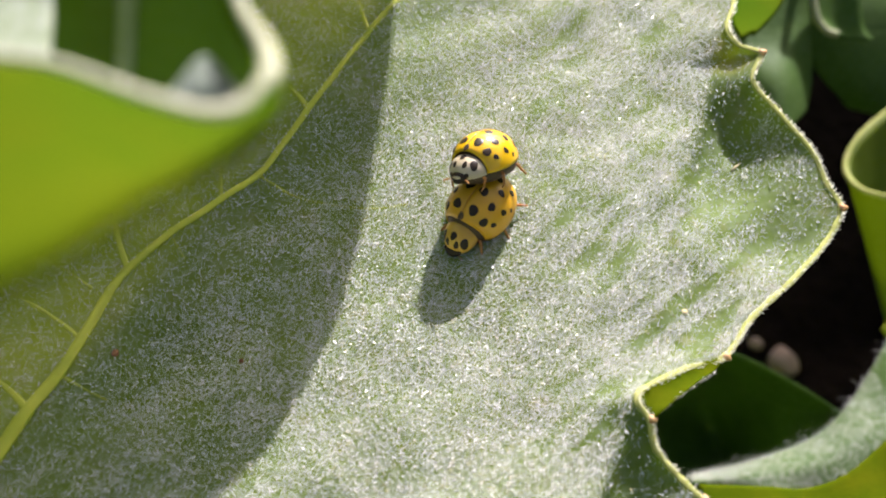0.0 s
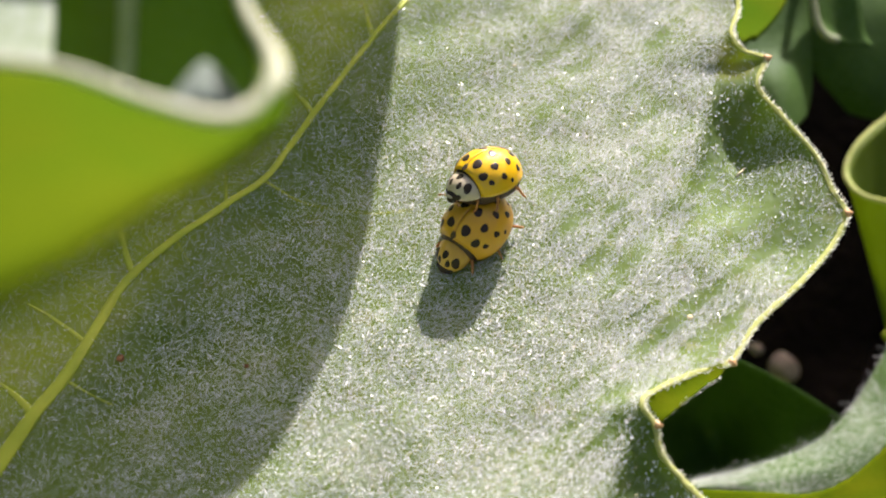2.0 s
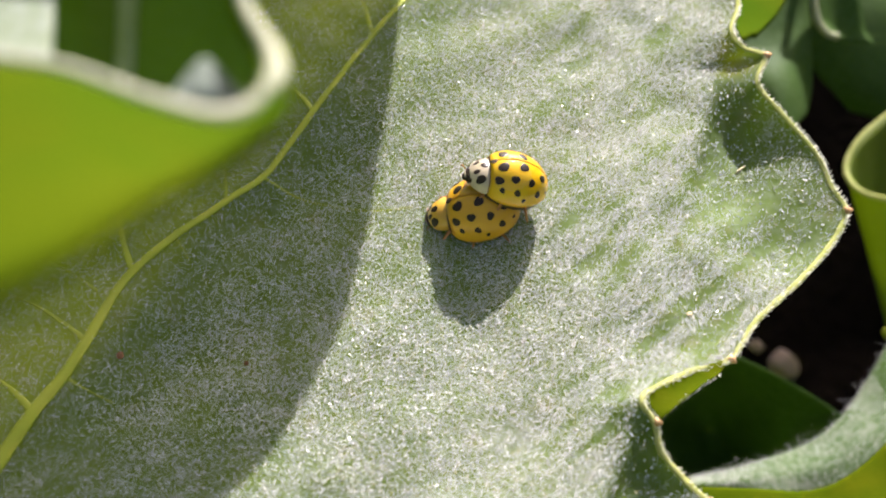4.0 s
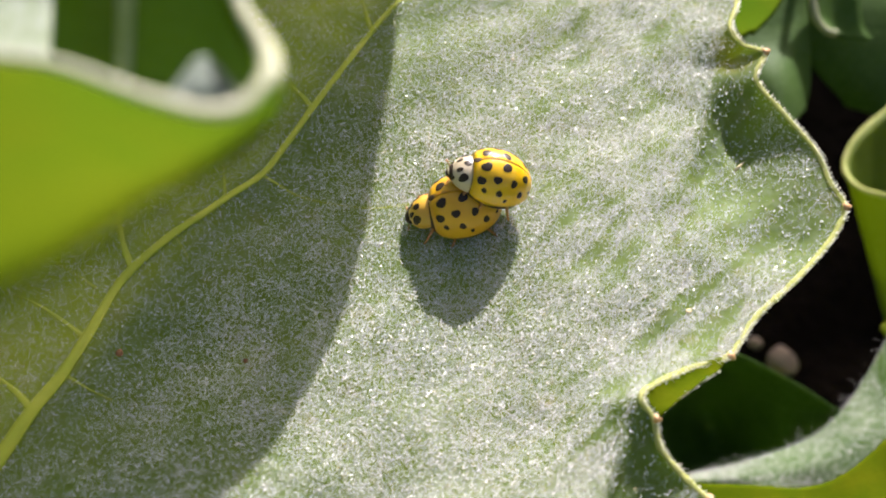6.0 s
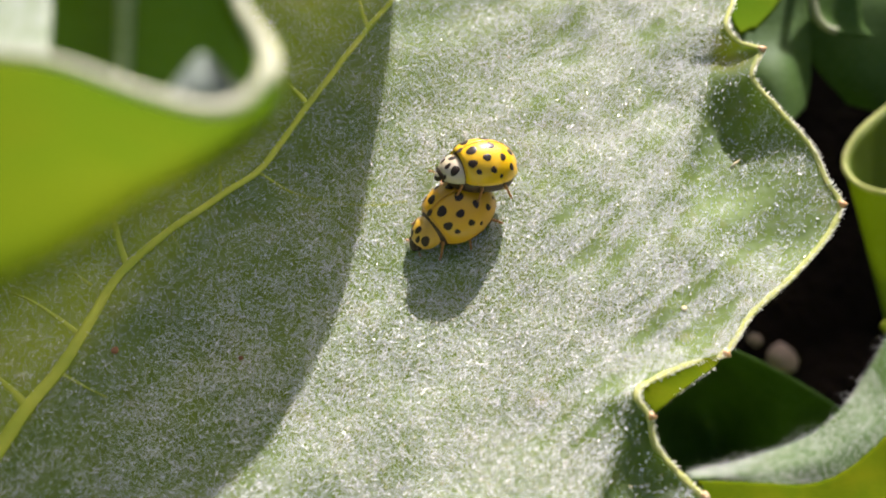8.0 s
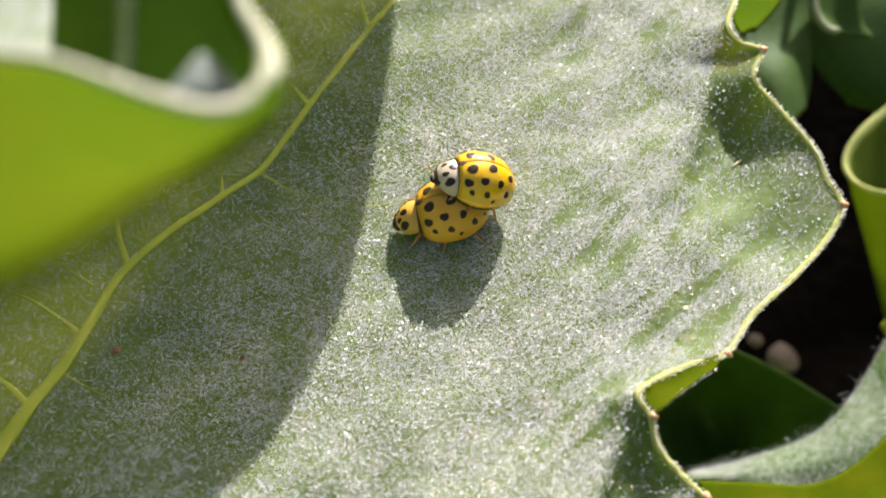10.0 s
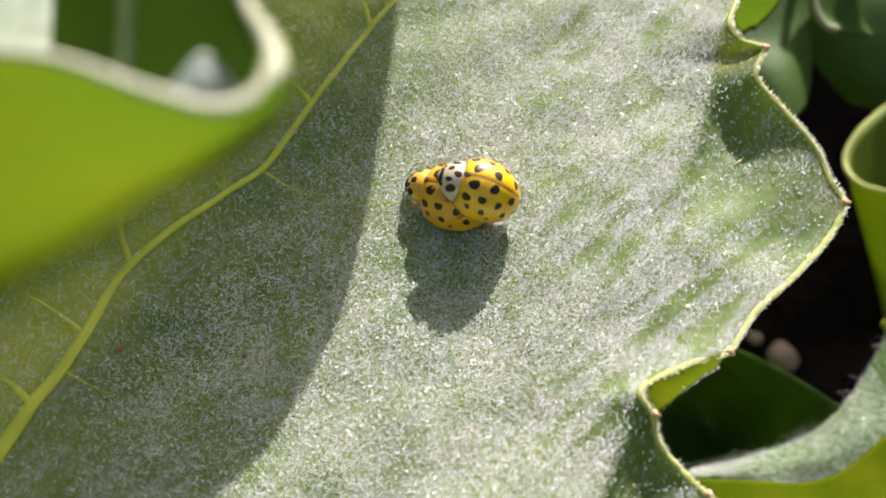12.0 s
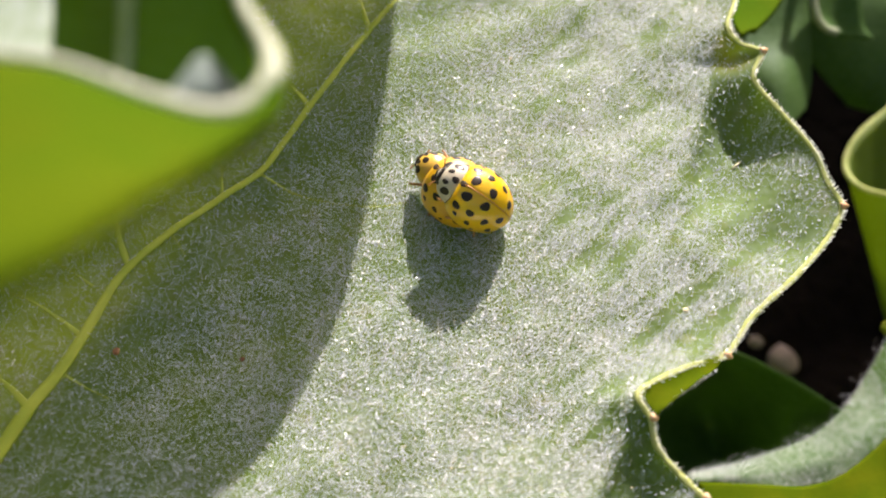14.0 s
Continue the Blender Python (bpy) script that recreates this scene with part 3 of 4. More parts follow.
def shading_leaf():
    edge = [np.array(p) for p in ((-1.82, 23.44, 0.00), (-2.27, 13.74, 0.00), (-2.38, 10.29, 0.00), (-2.73, 6.42, 0.00), (-3.03, 2.83, -0.00), (-3.40, 0.03, 0.00), (-4.06, -3.13, 0.00), (-5.12, -5.85, 0.00), (-6.33, -8.42, 0.00), (-7.80, -10.52, 0.00), (-9.93, -13.13, 0.00))]
    s = np.array(sun_dir) * 38
    a = [p + s for p in edge]
    b = [p + s + (-9, 0, 1.2) for p in edge]
    c = [p + s + (-20 - 0.3 * k, 0, -1) for k, p in enumerate(edge)]
    upper, _ = sheet_leaf("upper_leaf", "broad green leaf that shades the felted leaf below", (a, b, c), M_THIN, 80, 30, 0.5, 0.0, foot=(-40, 55, -45, 1))
    # unseen leaf, added only to keep sun off the soil
    sheet_leaf("soil_shade_leaf", "unseen broad leaf added to shade the soil beside the plant", (((16, 70, -14), (20, 90, -8), (28, 125, -10)), ((46, 68, -10), (48, 92, -4), (52, 128, -6)), ((80, 72, -16), (84, 94, -10), (80, 122, -12))), M_DARK, 40, 20, 0.5, 0.5, foot=(60, 120, -45, 0), seed=11)
    return upper


def sky_screen():
    """Tall unseen leaves added all round to block low sky, clear of the sun."""
    for k, deg in enumerate((140, 172, 204, 236, 268, 300, 332, 4, 30)):
        a = radians(deg)
        out, side = np.array((math.cos(a), math.sin(a), 0)), np.array((-math.sin(a), math.cos(a), 0))
        rows = []
        for w in (-1, -0.4, 0.4, 1):
            rows.append([tuple(out * (92 + 6 * h + 14 * h * h - 5 * w * w) + side * w * (34 - 16 * (2 * h - 0.8) ** 2 * 0.6) + np.array((0, 0, -45 + 95 * h))) for h in (0, 0.35, 0.7, 1.0)])
        sheet_leaf("sky_screen_leaf", "unseen tall green leaf added round the plant to screen the sky", rows, M_GLOSS, 24, 16, 0.6, 1.2, seed=20 + k)


def curled_leaf():
    edge = ((-8.39, -14.01, 27.72), (-7.27, -14.17, 27.62), (-6.25, -14.31, 27.53), (-4.95, -14.71, 27.27), (-3.87, -14.85, 26.96), (-3.16, -14.59, 26.82), (-2.74, -13.86, 26.77), (-2.93, -12.82, 26.40), (-3.43, -11.70, 26.08), (-3.94, -10.35, 25.90))
    pull = (0, 0, 0, -0.02, -0.07, -0.14, -0.19, -0.21, -0.21, -0.19)
    rim = [(p[0] + d, p[1], p[2]) for p, d in zip(edge, pull)]
    low = ((-5.25, -21.91, 32.51), (-4.55, -21.30, 32.43), (-4.09, -20.69, 32.11), (-3.75, -19.64, 31.36), (-3.53, -18.21, 30.15), (-3.24, -16.32, 28.51), (-2.96, -14.72, 27.28), (-3.12, -12.75, 26.18), (-3.66, -11.39, 25.75), (-4.19, -10.09, 25.64))
    mid = [tuple(0.5 * (np.array(p) + np.array(q)) + np.array((0, -0.26, -0.44)) * (1 - 0.1 * k)) for k, (p, q) in enumerate(zip(rim, low))]
    curled, _ = sheet_leaf("curled_leaf", "bright green curled leaf with pale rolled rim, backlit", (rim, mid, low), M_BRIGHT, 80, 24, 0.3, 0.0, rim=0, rim_r=(0.11, 0.12, 0.14, 0.17, 0.21, 0.22, 0.18, 0.13, 0.11), foot=(-40, -30, -45, 2), rim_mat=M_CURL)
    eye = np.array((0, -28.32, 43.61))

    def nearer(curves):
        return [[tuple(eye + 0.66 * (np.array(p) - eye)) for p in c] for c in curves]

    shaded, _ = sheet_leaf("shaded_leaf", "dark green leaf in shade seen behind the curled rim",
               nearer((((-14.84, 2.48, 14.73), (-11.96, 2.33, 14.63), (-8.72, 2.18, 14.53), (-6.19, 2.33, 14.63)),
                ((-15.54, 2.14, 10.93), (-12.83, 1.98, 10.82), (-9.35, 1.82, 10.72), (-6.45, 2.14, 10.93)),
                ((-16.74, 1.55, 5.78), (-14.00, 1.55, 5.78), (-10.41, 1.64, 5.83), (-7.25, 2.08, 6.12)))), M_MID, 30, 16, foot=(-20, 60, -45, 3), seed=8)
    lobe = loft((((-5.58, -12.81, 25.07), (-5.05, -12.28, 25.41), (-4.49, -11.86, 25.68), (-3.94, -12.22, 25.45), (-3.31, -12.81, 25.07)),
                 ((-5.44, -13.16, 25.08), (-4.87, -12.98, 25.43), (-4.37, -12.81, 25.55), (-3.90, -12.96, 25.45), (-3.37, -13.11, 25.11)),
                 ((-5.24, -13.59, 25.04), (-4.71, -13.59, 25.04), (-4.29, -13.59, 25.04), (-3.88, -13.56, 25.05), (-3.46, -13.48, 25.11))), 24, 12)
    lobe = lobe * (0.88, 1, 1) + np.array((-0.53, 0, 0)) + np.linspace(1, 0, 12)[None, :, None] * np.array((0, -0.34, -0.22))
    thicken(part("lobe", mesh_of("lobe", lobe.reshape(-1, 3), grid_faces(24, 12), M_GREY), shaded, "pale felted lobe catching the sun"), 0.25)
    rib = spline(nearer((((-9.85, 2.30, 15.2), (-10.75, 1.95, 11.3), (-11.85, 1.70, 6.5)),))[0], 20)
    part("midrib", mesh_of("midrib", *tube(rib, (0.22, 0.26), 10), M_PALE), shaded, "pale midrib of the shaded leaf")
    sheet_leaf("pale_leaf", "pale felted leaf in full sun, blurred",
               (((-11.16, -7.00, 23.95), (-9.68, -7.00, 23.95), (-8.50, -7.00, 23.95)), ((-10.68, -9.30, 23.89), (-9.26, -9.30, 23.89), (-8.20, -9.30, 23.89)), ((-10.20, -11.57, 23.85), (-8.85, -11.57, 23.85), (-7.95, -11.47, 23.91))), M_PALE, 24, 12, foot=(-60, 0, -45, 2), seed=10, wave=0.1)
    return curled


def back_leaves():
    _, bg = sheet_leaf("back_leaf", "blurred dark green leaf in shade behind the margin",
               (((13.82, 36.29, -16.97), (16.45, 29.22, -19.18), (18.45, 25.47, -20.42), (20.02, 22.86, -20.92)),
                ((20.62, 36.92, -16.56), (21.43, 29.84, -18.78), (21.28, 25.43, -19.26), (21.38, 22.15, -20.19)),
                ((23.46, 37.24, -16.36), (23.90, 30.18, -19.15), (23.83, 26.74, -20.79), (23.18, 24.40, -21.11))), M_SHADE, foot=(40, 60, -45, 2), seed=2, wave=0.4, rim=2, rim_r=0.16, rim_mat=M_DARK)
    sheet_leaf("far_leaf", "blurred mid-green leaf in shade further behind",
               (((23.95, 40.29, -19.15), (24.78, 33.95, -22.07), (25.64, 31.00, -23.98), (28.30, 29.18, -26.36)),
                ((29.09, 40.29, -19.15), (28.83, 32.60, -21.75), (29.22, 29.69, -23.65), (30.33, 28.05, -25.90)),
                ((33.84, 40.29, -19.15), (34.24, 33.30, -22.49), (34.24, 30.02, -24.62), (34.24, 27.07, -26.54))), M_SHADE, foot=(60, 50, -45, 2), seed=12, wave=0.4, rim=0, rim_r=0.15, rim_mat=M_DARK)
    hook = thing("hooked_leaf", "small dark leaf with a pale hooked rim, blurred", "leaf", group="leaves round the felted leaf")
    c = spline(((23.51, 33.49, -15.81), (23.91, 31.33, -17.21), (24.20, 29.86, -18.17), (24.86, 29.12, -18.65), (25.60, 28.94, -18.77)), 30)
    part("margin", mesh_of("margin", *tube(c, (0.2, 0.2, 0.28, 0.22), 8), M_CURL), hook, "pale hooked margin")
    g = loft((c[::5], c[::5] + (1.5, 0.3, -1.2), c[::5] + (3.6, 0.4, -1.6)), 24, 10)
    thicken(part("blade", mesh_of("blade", g.reshape(-1, 3), grid_faces(24, 10), M_DARK), hook), 0.2)
    part("petiole", mesh_of("petiole", *tube(spline((c[0], c[0] + (2, 12, -12), (c[0][0] + 4, c[0][1] + 24, -45)), 20), (0.3, 0.8), 8), M_VEIN), hook)
    sheet_leaf("lit_leaf", "sunlit yellow-green leaf edge behind the margin",
               (((16.96, 30.49, -12.93), (16.30, 22.99, -10.51), (16.30, 19.75, -9.30)), ((19.40, 30.49, -12.93), (18.21, 23.65, -10.74), (16.90, 20.39, -9.55)), ((22.70, 31.19, -13.13), (19.65, 24.32, -10.97), (17.21, 20.39, -9.55))), M_BRIGHT, 30, 16, foot=(24, 60, -45, 2), seed=3)
    lip = ((31.58, 26.43, -20.99), (29.18, 25.19, -21.79), (26.76, 23.03, -22.01), (25.57, 20.84, -22.24), (25.95, 18.81, -21.76), (27.62, 17.70, -21.29), (29.70, 17.18, -21.04))
    foot_of = np.array((29.6, 12.0, -31.0))
    sheet_leaf("side_leaf", "green cupped leaf with pale rim beside the gap",
               (lip, [tuple(0.62 * np.array(p) + 0.38 * foot_of) for p in lip], [tuple(0.15 * np.array(p) + 0.85 * foot_of) for p in lip]), M_GLOSS, rim=0, rim_r=0.17, rim_mat=M_RIM, foot=(45, 0, -45, 1), seed=4, wave=0.1)
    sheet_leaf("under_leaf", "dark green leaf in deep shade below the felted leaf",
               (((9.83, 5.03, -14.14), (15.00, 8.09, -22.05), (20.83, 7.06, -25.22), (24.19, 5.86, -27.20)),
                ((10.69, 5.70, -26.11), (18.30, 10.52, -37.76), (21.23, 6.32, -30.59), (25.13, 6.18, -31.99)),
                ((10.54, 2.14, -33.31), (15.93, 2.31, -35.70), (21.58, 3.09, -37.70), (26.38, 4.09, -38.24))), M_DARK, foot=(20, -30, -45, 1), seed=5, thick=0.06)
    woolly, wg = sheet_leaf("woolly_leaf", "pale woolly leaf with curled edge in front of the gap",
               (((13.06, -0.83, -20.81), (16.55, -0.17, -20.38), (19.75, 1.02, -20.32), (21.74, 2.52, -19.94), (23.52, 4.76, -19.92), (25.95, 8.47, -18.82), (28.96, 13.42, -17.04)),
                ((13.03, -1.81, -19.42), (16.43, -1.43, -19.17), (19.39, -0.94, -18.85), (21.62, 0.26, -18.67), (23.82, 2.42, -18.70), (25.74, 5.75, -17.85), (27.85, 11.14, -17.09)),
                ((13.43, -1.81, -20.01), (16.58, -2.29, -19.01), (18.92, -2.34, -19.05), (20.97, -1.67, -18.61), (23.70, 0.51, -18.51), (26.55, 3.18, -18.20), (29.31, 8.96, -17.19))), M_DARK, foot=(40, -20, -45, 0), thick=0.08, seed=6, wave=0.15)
    rng = np.random.default_rng(8)
    k = 12000
    a, b = rng.uniform(0, wg.shape[0] - 1.01, k), rng.uniform(0, wg.shape[1] - 1.01, k)
    b[:220] = rng.uniform(0, 0.5, 220)
    few = (a < 0.55 * wg.shape[0]) | (b < 0.5) | (rng.uniform(0, 1, k) < 0.25)
    a, b, k = a[few], b[few], int(few.sum())
    i0, j0 = a.astype(int), b.astype(int)
    du, dv = wg[i0 + 1, j0] - wg[i0, j0], wg[i0, j0 + 1] - wg[i0, j0]
    base = wg[i0, j0] + du * (a - i0)[:, None] + dv * (b - j0)[:, None]
    nrm = np.cross(du, dv)
    nrm /= np.linalg.norm(nrm, axis=1)[:, None]
    nrm[nrm[:, 2] < 0] *= -1
    long = rng.uniform(0.12, 0.45, k)
    long[:220] = rng.uniform(0.3, 1.3, 220)
    v, q = hairs(rng, base, nrm, long, rng.uniform(0.006, 0.013, k), rng.uniform(0.5, 1.5, k), 0.3)
    tagged(part("wool", fast_mesh("wool", v, q, M_HAIR), woolly, "loose white wool on the leaf's edge"), kind="stuff")
    sheet_leaf("lower_leaf", "bright green leaf edge below the woolly curl",
               (((13.23, -2.08, -19.00), (16.38, -2.53, -18.22), (18.70, -2.58, -18.25), (20.72, -1.94, -17.84), (23.46, 0.27, -17.83), (26.16, 2.78, -17.27)),
                ((13.59, -4.39, -18.35), (16.42, -5.30, -17.51), (18.66, -5.30, -17.51), (20.90, -4.83, -17.21), (23.58, -2.95, -17.42), (26.35, -0.34, -16.32)),
                ((13.53, -7.29, -16.77), (16.21, -8.14, -15.90), (18.62, -8.14, -15.90), (20.76, -7.69, -15.61), (23.35, -5.91, -15.88), (25.53, -4.08, -14.69))), M_FLAP, foot=(30, -40, -45, 1), seed=7, wave=0.15)


# ---- ladybirds; x runs forward, z up, in mm, the feet at z = 0 ----
BELLY = 0.42     # height of the shell's rim over the feet
A_BACK, A_FRONT, HALF_W, DOME = 1.64, 1.43, 1.275, 1.26
FRONT = 1.05     # where the wing cases end and the neck shield begins


def dome_point(x, phi, grow=1.0):
    a = A_BACK if x < 0 else A_FRONT
    r = math.sqrt(max(0.0, 1 - (x / a) ** 2))
    return (x, HALF_W * grow * r * math.sin(phi), BELLY + DOME * grow * r * math.cos(phi))


def wing_case(side):
    n, m = 30, 18
    verts = []
    for i in range(n):
        u = i / (n - 1)
        x = -A_BACK + (FRONT + A_BACK) * (u ** 1.6)
        for j in range(m):
            phi = radians(0.2 + 93.4 * j / (m - 1))
            p = dome_point(x, phi)
            y, z = p[1], p[2]
            groove = 0.003 * math.exp(-(j / 0.8) ** 2)
            flare = 0.03 * math.exp(-((m - 1 - j) / 1.5) ** 2)
            sh = 0.10 * max(0, (x - 0.55) / 0.5) ** 2
            verts.append((x - sh * math.sin(phi) ** 2, side * (y + flare), z - groove))
    faces = grid_faces(n, m)
    return verts, faces if side < 0 else [f[::-1] for f in faces]


def on_ellipsoid(p, centre, radii, lift):
    d = np.array(p) - centre
    k = np.sqrt(((d / radii) ** 2).sum())
    return centre + d / k * (1 + lift)


def spot(centre, radii_of, at, size, stretch=1.0, turn=0.0, seed=0):
    """A rounded, slightly uneven dark patch that follows the shell. at: x and y seen from above."""
    radii = radii_of(at[0])
    f = 1 - ((at[0] - centre[0]) / radii[0]) ** 2 - ((at[1] - centre[1]) / radii[1]) ** 2
    c = np.array((at[0], at[1], centre[2] + radii[2] * math.sqrt(max(f, 0.004))))
    nrm = (c - centre) / radii ** 2
    nrm /= np.linalg.norm(nrm)
    e1 = np.cross((0, 1, 0), nrm); e1 /= np.linalg.norm(e1)
    e2 = np.cross(nrm, e1)
    rings, sides = 4, 18
    verts = [on_ellipsoid(c, centre, radii, 0.012)]
    for r in range(1, rings + 1):
        for k in range(sides):
            w = 2 * math.pi * k / sides
            rr = size * r / rings * (1 + 0.10 * math.sin(2 * w + seed) + 0.07 * math.sin(3 * w + 2 * seed))
            a, b = rr * stretch * math.cos(w), rr * math.sin(w)
            a, b = a * math.cos(turn) - b * math.sin(turn), a * math.sin(turn) + b * math.cos(turn)
            p = c + a * e1 + b * e2
            verts.append(on_ellipsoid(p, centre, radii_of(p[0]), 0.012 if r < rings else 0.004))
    faces = [(0, 1 + k, 1 + (k + 1) % sides) for k in range(sides)]
    for r in range(1, rings):
        o, o2 = 1 + (r - 1) * sides, 1 + r * sides
        faces += [(o + k, o2 + k, o2 + (k + 1) % sides, o + (k + 1) % sides) for k in range(sides)]
    return verts, faces


def blob(centre, radii, cut=None, n=20, m=24):
    """An ellipsoid, with all below the height cut flattened to it."""
    verts, faces = [], []
    for i in range(n + 1):
        th = math.pi * i / n
        for k in range(m):
            w = 2 * math.pi * k / m
            p = [centre[0] + radii[0] * math.cos(th), centre[1] + radii[1] * math.sin(th) * math.cos(w), centre[2] + radii[2] * math.sin(th) * math.sin(w)]
            if cut is not None:
                p[2] = max(p[2], cut)
            verts.append(p)
    for i in range(n):
        for k in range(m):
            faces.append((i * m + k, i * m + (k + 1) % m, (i + 1) * m + (k + 1) % m, (i + 1) * m + k))
    return verts, faces


# spots of one wing case: how far ahead of its middle, distance from the seam, size
SPOTS = ((0.58, 0.37, 0.198), (0.69, 0.83, 0.166), (0.50, 1.09, 0.106), (-0.25, 0.31, 0.184), (0.08, 0.83, 0.156), (-0.11, 1.15, 0.129),
         (-0.63, 0.78, 0.147), (-1.13, 0.37, 0.161), (-1.01, 0.90, 0.138), (-0.45, 1.20, 0.083), (-1.42, 0.55, 0.074))
SHIELD_C, SHIELD_R = np.array((0.95, 0, BELLY - 0.06)), np.array((0.80, 0.86, 0.76))
SHIELD_SPOTS = ((1.32, 0.58, 0.17), (1.50, 0.25, 0.11), (1.22, 0.0, 0.13), (1.50, -0.25, 0.11), (1.32, -0.58, 0.17))


def ladybird(label, shell, shield, feet, size=1.0, belly=0.3, droop=0, reach=0.0, neck_size=1.0, dots=1.0, nose=1.50, face=((1.84, 0, BELLY - 0.02), (0.10, 0.14, 0.09)), group="pair of ladybirds"):
    bug = new("ladybird")
    bug.empty_display_size = 0.002
    tagged(bug, label, "ladybird", group=group)

    def piece(name, vf, mat, parent, text=""):
        v = np.array(vf[0], float)
        if neck_size != 1 and (name in ("neck_shield", "head") or parent.name.split(".")[0] in ("neck_shield", "head")):
            mid = np.array((FRONT - 0.15, 0, BELLY))
            v = mid + (v - mid) * (0.92, neck_size, neck_size)
        if droop and (name in ("neck_shield", "head") or parent.name.split(".")[0] in ("neck_shield", "head")):
            c, q = math.cos(radians(droop)), math.sin(radians(droop))
            x, z = v[:, 0] - FRONT, v[:, 2] - BELLY
            v[:, 0], v[:, 2] = FRONT + reach + x * c + z * q, BELLY + z * c - x * q
        return part(name, mesh_of(name, v * size, vf[1], mat), parent, text)

    out = 0.08 if droop else 0.0
    dome_c = np.array((0.0, 0.0, BELLY))
    dome_r = lambda x: np.array((A_BACK if x < 0 else A_FRONT, HALF_W, DOME))
    piece("body", blob((nose - 1.58, 0, BELLY - 0.05), (1.50, 1.20, 1.1), BELLY - belly), M_BODY, bug, "dark brown body under the wing cases")
    for side in (1, -1):
        case = piece("wing_case", wing_case(side), shell, bug)
        thicken(case, 0.05)
        for k, (x, y, r) in enumerate(SPOTS):
            piece("spot", spot(dome_c, dome_r, (x, side * y), r * (1.02 if droop else 1.08), 1.0, 0, k * 1.7 + side), M_BLACK, case, "black spot")
    piece("scutellum", spot(dome_c, dome_r, (0.93, 0), 0.13, 1.2, 0, 2.0), M_BODY, bug, "dark triangle where the wing cases meet")
    seam = [(x, 0, dome_point(x, 0)[2]) for x in np.linspace(-1.60, 0.85, 30)]
    piece("seam", tube(seam, (0.012, 0.020, 0.020, 0.020), 6), M_SEAM, bug, "amber seam between the wing cases")
    # neck shield
    neck = piece("neck_shield", blob(SHIELD_C, SHIELD_R, BELLY - 0.12, 24, 32), shield, bug)
    for k, (x, y, r) in enumerate(SHIELD_SPOTS):
        piece("spot", spot(SHIELD_C, lambda x: SHIELD_R, (x, y), r * dots, 1.35, 0, k * 2.1), M_BLACK, neck, "black spot")
    # head with eyes and feelers
    head = piece("head", blob((1.56 + out, 0, BELLY - 0.05), (0.30, 0.42, 0.28)), M_BLACK, bug, "black head")
    piece("face", blob(*face), shield, head, "pale patch on the face")
    piece("muzzle", blob((1.79 + out, 0, BELLY - 0.16), (0.12, 0.20, 0.12)), M_BLACK, head, "dark mouthparts")
    for s in (1, -1):
        piece("eye", blob((1.58 + out, s * 0.36, BELLY + 0.03), (0.13, 0.11, 0.13)), M_BLACK, head, "black eye")
        c = spline(((1.68, s * 0.25, BELLY - 0.14), (1.82, s * 0.46, BELLY - 0.08), (1.88, s * 0.64, BELLY - 0.16)), 10)
        piece("feeler", tube(c, (0.025, 0.02, 0.025, 0.045), 6), M_LEG, head, "thin amber feeler")
    # six legs: hip, knee, ankle, toe
    legs = []
    for s in (1, -1):
        for hip, knee, ankle, toe in feet:
            pts = [np.array((p[0], s * p[1], p[2])) for p in (hip, knee, ankle, toe)]
            c = np.vstack([spline(pts[:2], 5), spline(pts[1:3], 5)[1:], spline(pts[2:], 4)[1:]])
            leg = piece("leg", tube(c - pts[0], (0.06, 0.085, 0.07, 0.055, 0.045, 0.04, 0.028), 8), M_LEG, bug, "amber-coloured jointed leg")
            leg.location = pts[0] * size * MM
            legs.append((leg, pts[0] * size, s))
    return bug, legs


STANDING = (((0.85, 0.45, 0.30), (1.15, 0.82, 0.36), (1.4, 0.98, 0.10), (1.55, 1.05, 0.03)),
            ((0.1, 0.65, 0.30), (0.15, 1.15, 0.34), (0.25, 1.35, 0.10), (0.35, 1.5, 0.03)),
            ((-0.6, 0.55, 0.30), (-0.85, 0.95, 0.34), (-1.1, 1.15, 0.10), (-1.22, 1.32, 0.03)))
CLASPING = (((0.85, 0.5, 0.32), (1.1, 0.85, 0.15), (1.2, 0.8, -0.15), (1.3, 0.7, -0.3)),
            ((0.2, 0.7, 0.32), (0.35, 1.2, 0.15), (0.45, 1.25, -0.25), (0.5, 1.15, -0.4)),
            ((-0.6, 0.6, 0.32), (-0.75, 1.12, 0.1), (-0.9, 1.22, -0.2), (-0.98, 1.3, -0.35)))

ground()
FELTED, FLECKS = felted_leaf()
UPPER = shading_leaf()
sky_screen()
CURLED = curled_leaf()
back_leaves()
FEMALE, F_LEGS = ladybird("ochre-yellow ladybird with black spots walking on the felted leaf", M_OCHRE, M_AMBER, STANDING, 1.08, 0.3, 15, 0.26, 0.80, 1.2, 1.46)
MALE, M_LEGS = ladybird("bright yellow ladybird with ivory spotted neck shield riding another ladybird", M_YELLOW, M_WHITE, CLASPING, 1.0, 0.5, face=((1.75, 0, BELLY - 0.01), (0.12, 0.24, 0.11)))


def on_leaf(t, x, y, z, roll, pitch, turn):
    """A row of a walk: a place over the leaf in mm, and the turns in degrees."""
    return t, pose((x + sway(t)) * MM, y * MM, LEAF_Z + z * MM, roll, pitch, turn)


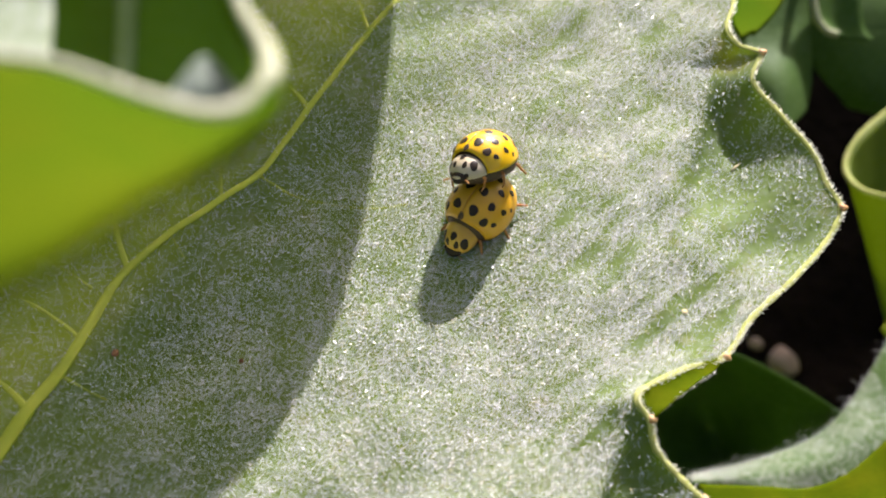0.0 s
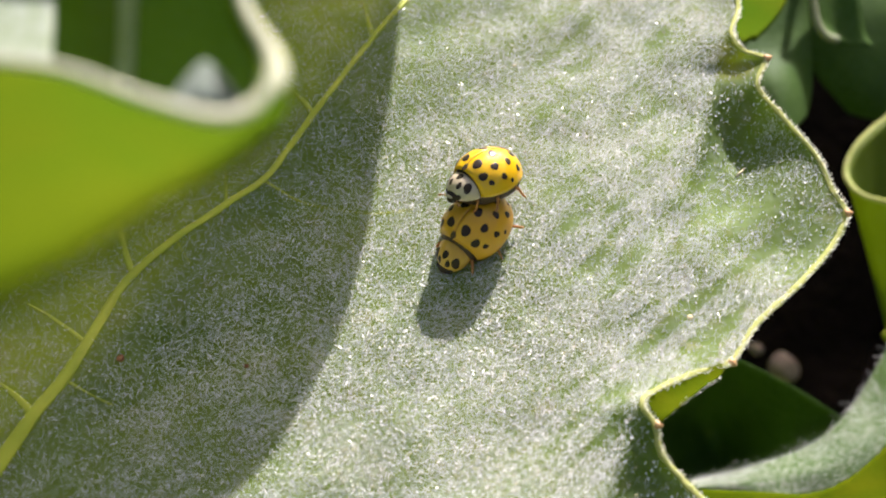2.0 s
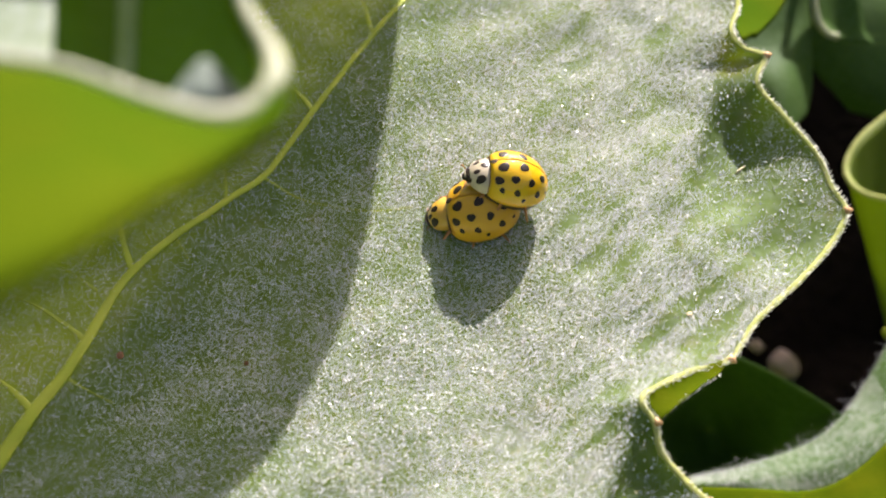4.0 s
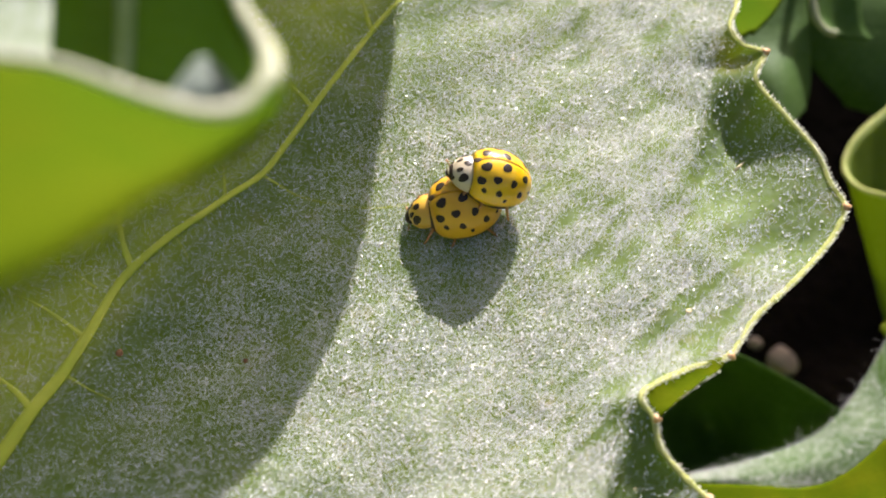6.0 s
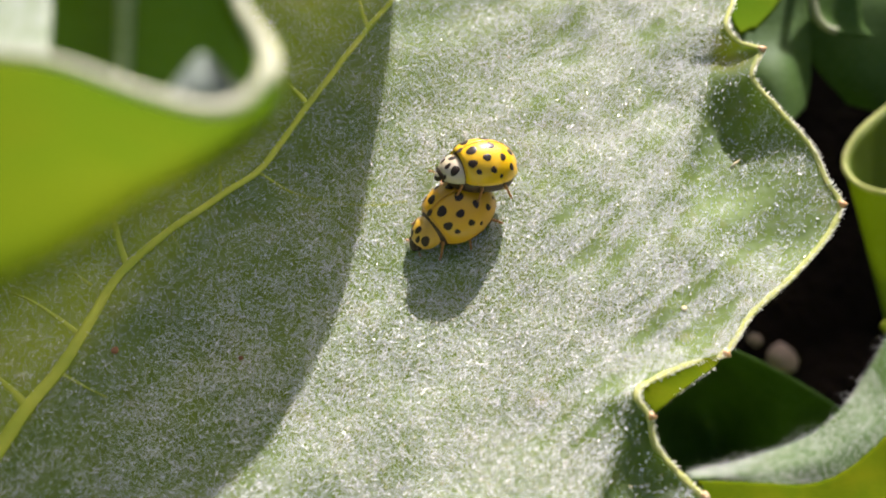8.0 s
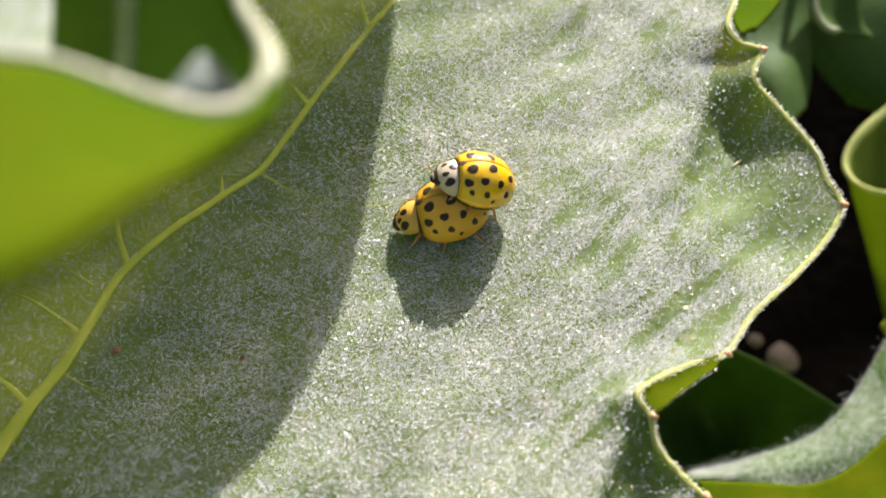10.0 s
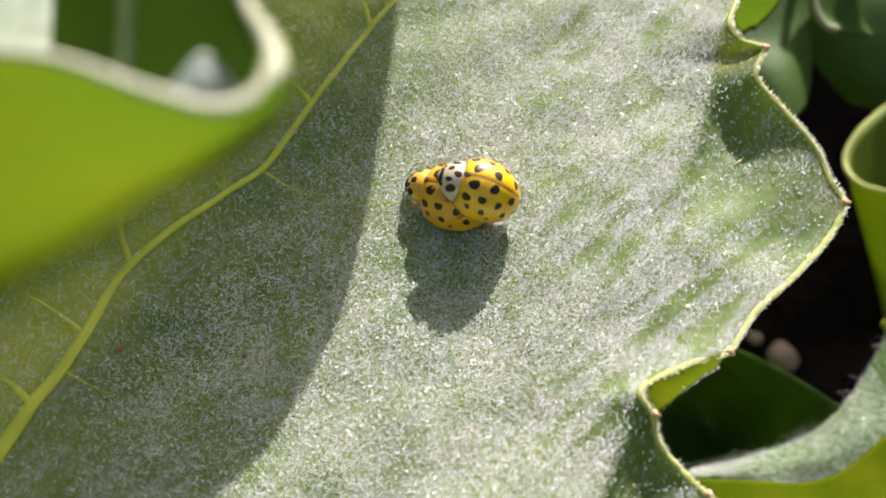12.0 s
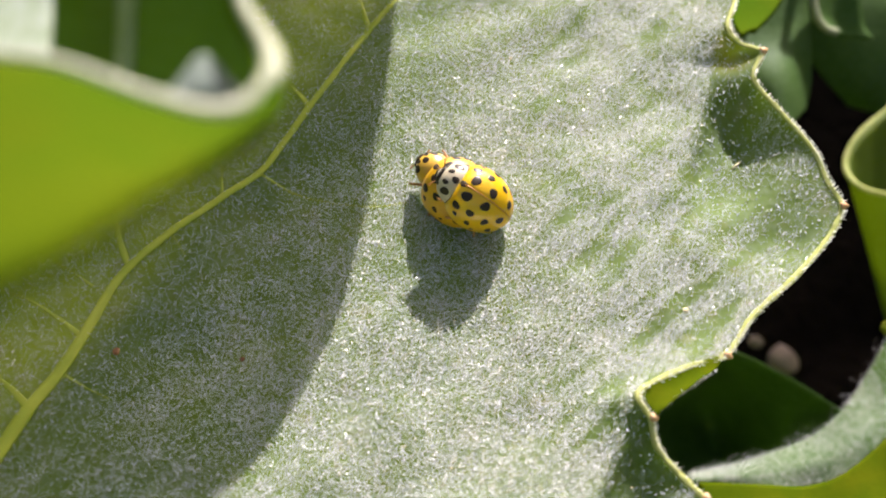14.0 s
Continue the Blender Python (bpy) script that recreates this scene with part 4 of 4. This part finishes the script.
def stepping(legs, pace, swing, spans):
    """Legs that swing by turns while their beetle moves."""
    for k, (leg, hip, side) in enumerate(legs):
        rows = []
        for n in range(57):
            t = n * 0.25
            busy = max([0.15] + [min(1.0, max(0.0, (b - t) / 0.3), max(0.0, (t - a) / 0.3)) if a < t < b else 0.0 for a, b in spans])
            w = 2 * math.pi * pace * t + (math.pi if k % 2 else 0.0) + 0.7 * (k // 3)
            rows.append((t, pose(hip[0] * MM, hip[1] * MM, hip[2] * MM, -side * swing * 0.4 * busy * max(0.0, math.cos(w)), 0, swing * busy * math.sin(w))))
        walk(leg, rows)


def motions():
    for leaf, column in ((FELTED, 3), (UPPER, 3), (CURLED, 4)):
        walk(leaf, [(r[0], pose(r[column] * MM, 0, LEAF_Z)) for r in DRIFT])
    for fleck in FLECKS:
        x, y, z = fleck.location
        walk(fleck, [(r[0], pose(x + r[3] * MM, y, z)) for r in DRIFT])
    stepping(F_LEGS, 0.9, 13, ((0.2, 1.8), (2.2, 3.4), (4.6, 8.0), (8.6, 14.5)))
    stepping(M_LEGS, 0.5, 4, ((2.2, 3.4), (5.5, 8.0), (9.0, 13.0)))
    walk(FEMALE, [on_leaf(*r) for r in (
        (0, 1.69, 1.62, 0.05, 9.4, 8.5, 235.1),
        (0.5, 1.51, 1.36, 0.05, 10.0, 10.0, 234.0),
        (1, 1.50, 1.13, 0.05, 11.9, 10.1, 236.0),
        (1.5, 1.47, 1.07, 0.04, 11.8, 13.3, 231.1),
        (2, 1.30, 0.97, 0.06, 9.1, 12.2, 229.9),
        (2.5, 1.21, 1.09, 0.05, 6.6, 13.0, 223.8),
        (3, 1.43, 1.75, 0.04, -7.7, 10.8, 187.4),
        (5.5, 1.11, 1.69, 0.05, 4.4, 13.0, 177.2),
        (6, 0.63, 1.74, 0.05, -2.8, 6.5, 184.1),
        (6.5, 1.00, 1.42, 0.04, 6.5, 16.1, 191.1),
        (7, 0.75, 1.44, 0.05, 3.4, 8.2, 203.8),
        (7.5, 1.16, 1.36, 0.04, 15.4, 18.2, 206.4),
        (8, 0.72, 1.25, 0.05, 9.2, 8.9, 213.8),
        (8.2, 0.68, 1.27, 0.05, 8.4, 8.6, 213.9),
        (10.3, 0.21, 1.42, 0.05, -4.4, 5.2, 171.8),
        (10.5, 0.54, 1.81, 0.05, -20.5, 8.7, 159.6),
        (11, 0.38, 1.70, 0.05, -2.7, 3.6, 161.5),
        (11.5, 0.39, 1.85, 0.05, -7.1, 5.7, 162.4),
        (12, 0.47, 2.15, 0.05, -16.0, 3.8, 154.1),
        (12.5, 0.56, 2.04, 0.05, -9.5, 2.5, 149.7),
        (13, 0.81, 2.18, 0.05, -16.5, -3.0, 132.1),
        (13.5, 0.80, 2.25, 0.05, -12.1, 2.9, 138.1),
        (14, 0.60, 2.64, 0.06, -15.9, -9.3, 134.6))])
    walk(MALE, [on_leaf(*r) for r in (
        (0, 1.81, 2.81, 1.56, 29.2, -20.8, 228.9),
        (0.5, 1.82, 2.60, 1.65, 25.0, -13.5, 221.3),
        (1, 1.76, 2.34, 1.63, 27.0, -13.2, 221.1),
        (1.5, 1.68, 2.30, 1.56, 28.4, -13.9, 221.5),
        (2, 1.62, 2.22, 1.57, 22.5, -9.9, 216.9),
        (2.5, 1.67, 2.25, 1.61, 18.8, -9.4, 212.5),
        (3, 2.43, 2.14, 1.37, 4.4, -17.8, 187.1),
        (5.5, 2.15, 2.45, 1.27, 16.8, -16.5, 176.4),
        (6, 1.77, 2.24, 1.30, 4.6, -17.6, 177.6),
        (6.5, 1.89, 2.18, 1.23, 14.5, -15.5, 181.8),
        (7, 1.79, 2.36, 1.39, 13.9, -15.8, 191.1),
        (7.5, 1.69, 2.54, 1.48, 29.3, -13.4, 197.6),
        (8, 1.51, 2.37, 1.43, 24.2, -14.0, 198.4),
        (8.2, 1.36, 2.51, 1.42, 21.5, -17.0, 204.0),
        (10.3, 1.24, 1.66, 1.27, -1.5, -20.0, 175.2),
        (10.5, 1.25, 1.41, 1.30, -14.5, -17.1, 171.3),
        (11, 1.55, 1.74, 1.33, 4.5, -22.1, 176.1),
        (11.5, 1.43, 1.76, 1.28, -5.1, -17.7, 173.0),
        (12, 1.35, 1.70, 1.24, -11.6, -21.3, 169.1),
        (12.5, 1.41, 1.51, 1.18, -12.4, -24.7, 161.6),
        (13, 1.50, 1.42, 1.15, -18.8, -24.1, 157.2),
        (13.5, 1.49, 1.42, 1.16, -15.1, -22.6, 151.5),
        (14, 1.27, 1.72, 1.09, -22.8, -28.3, 156.7))])


motions()
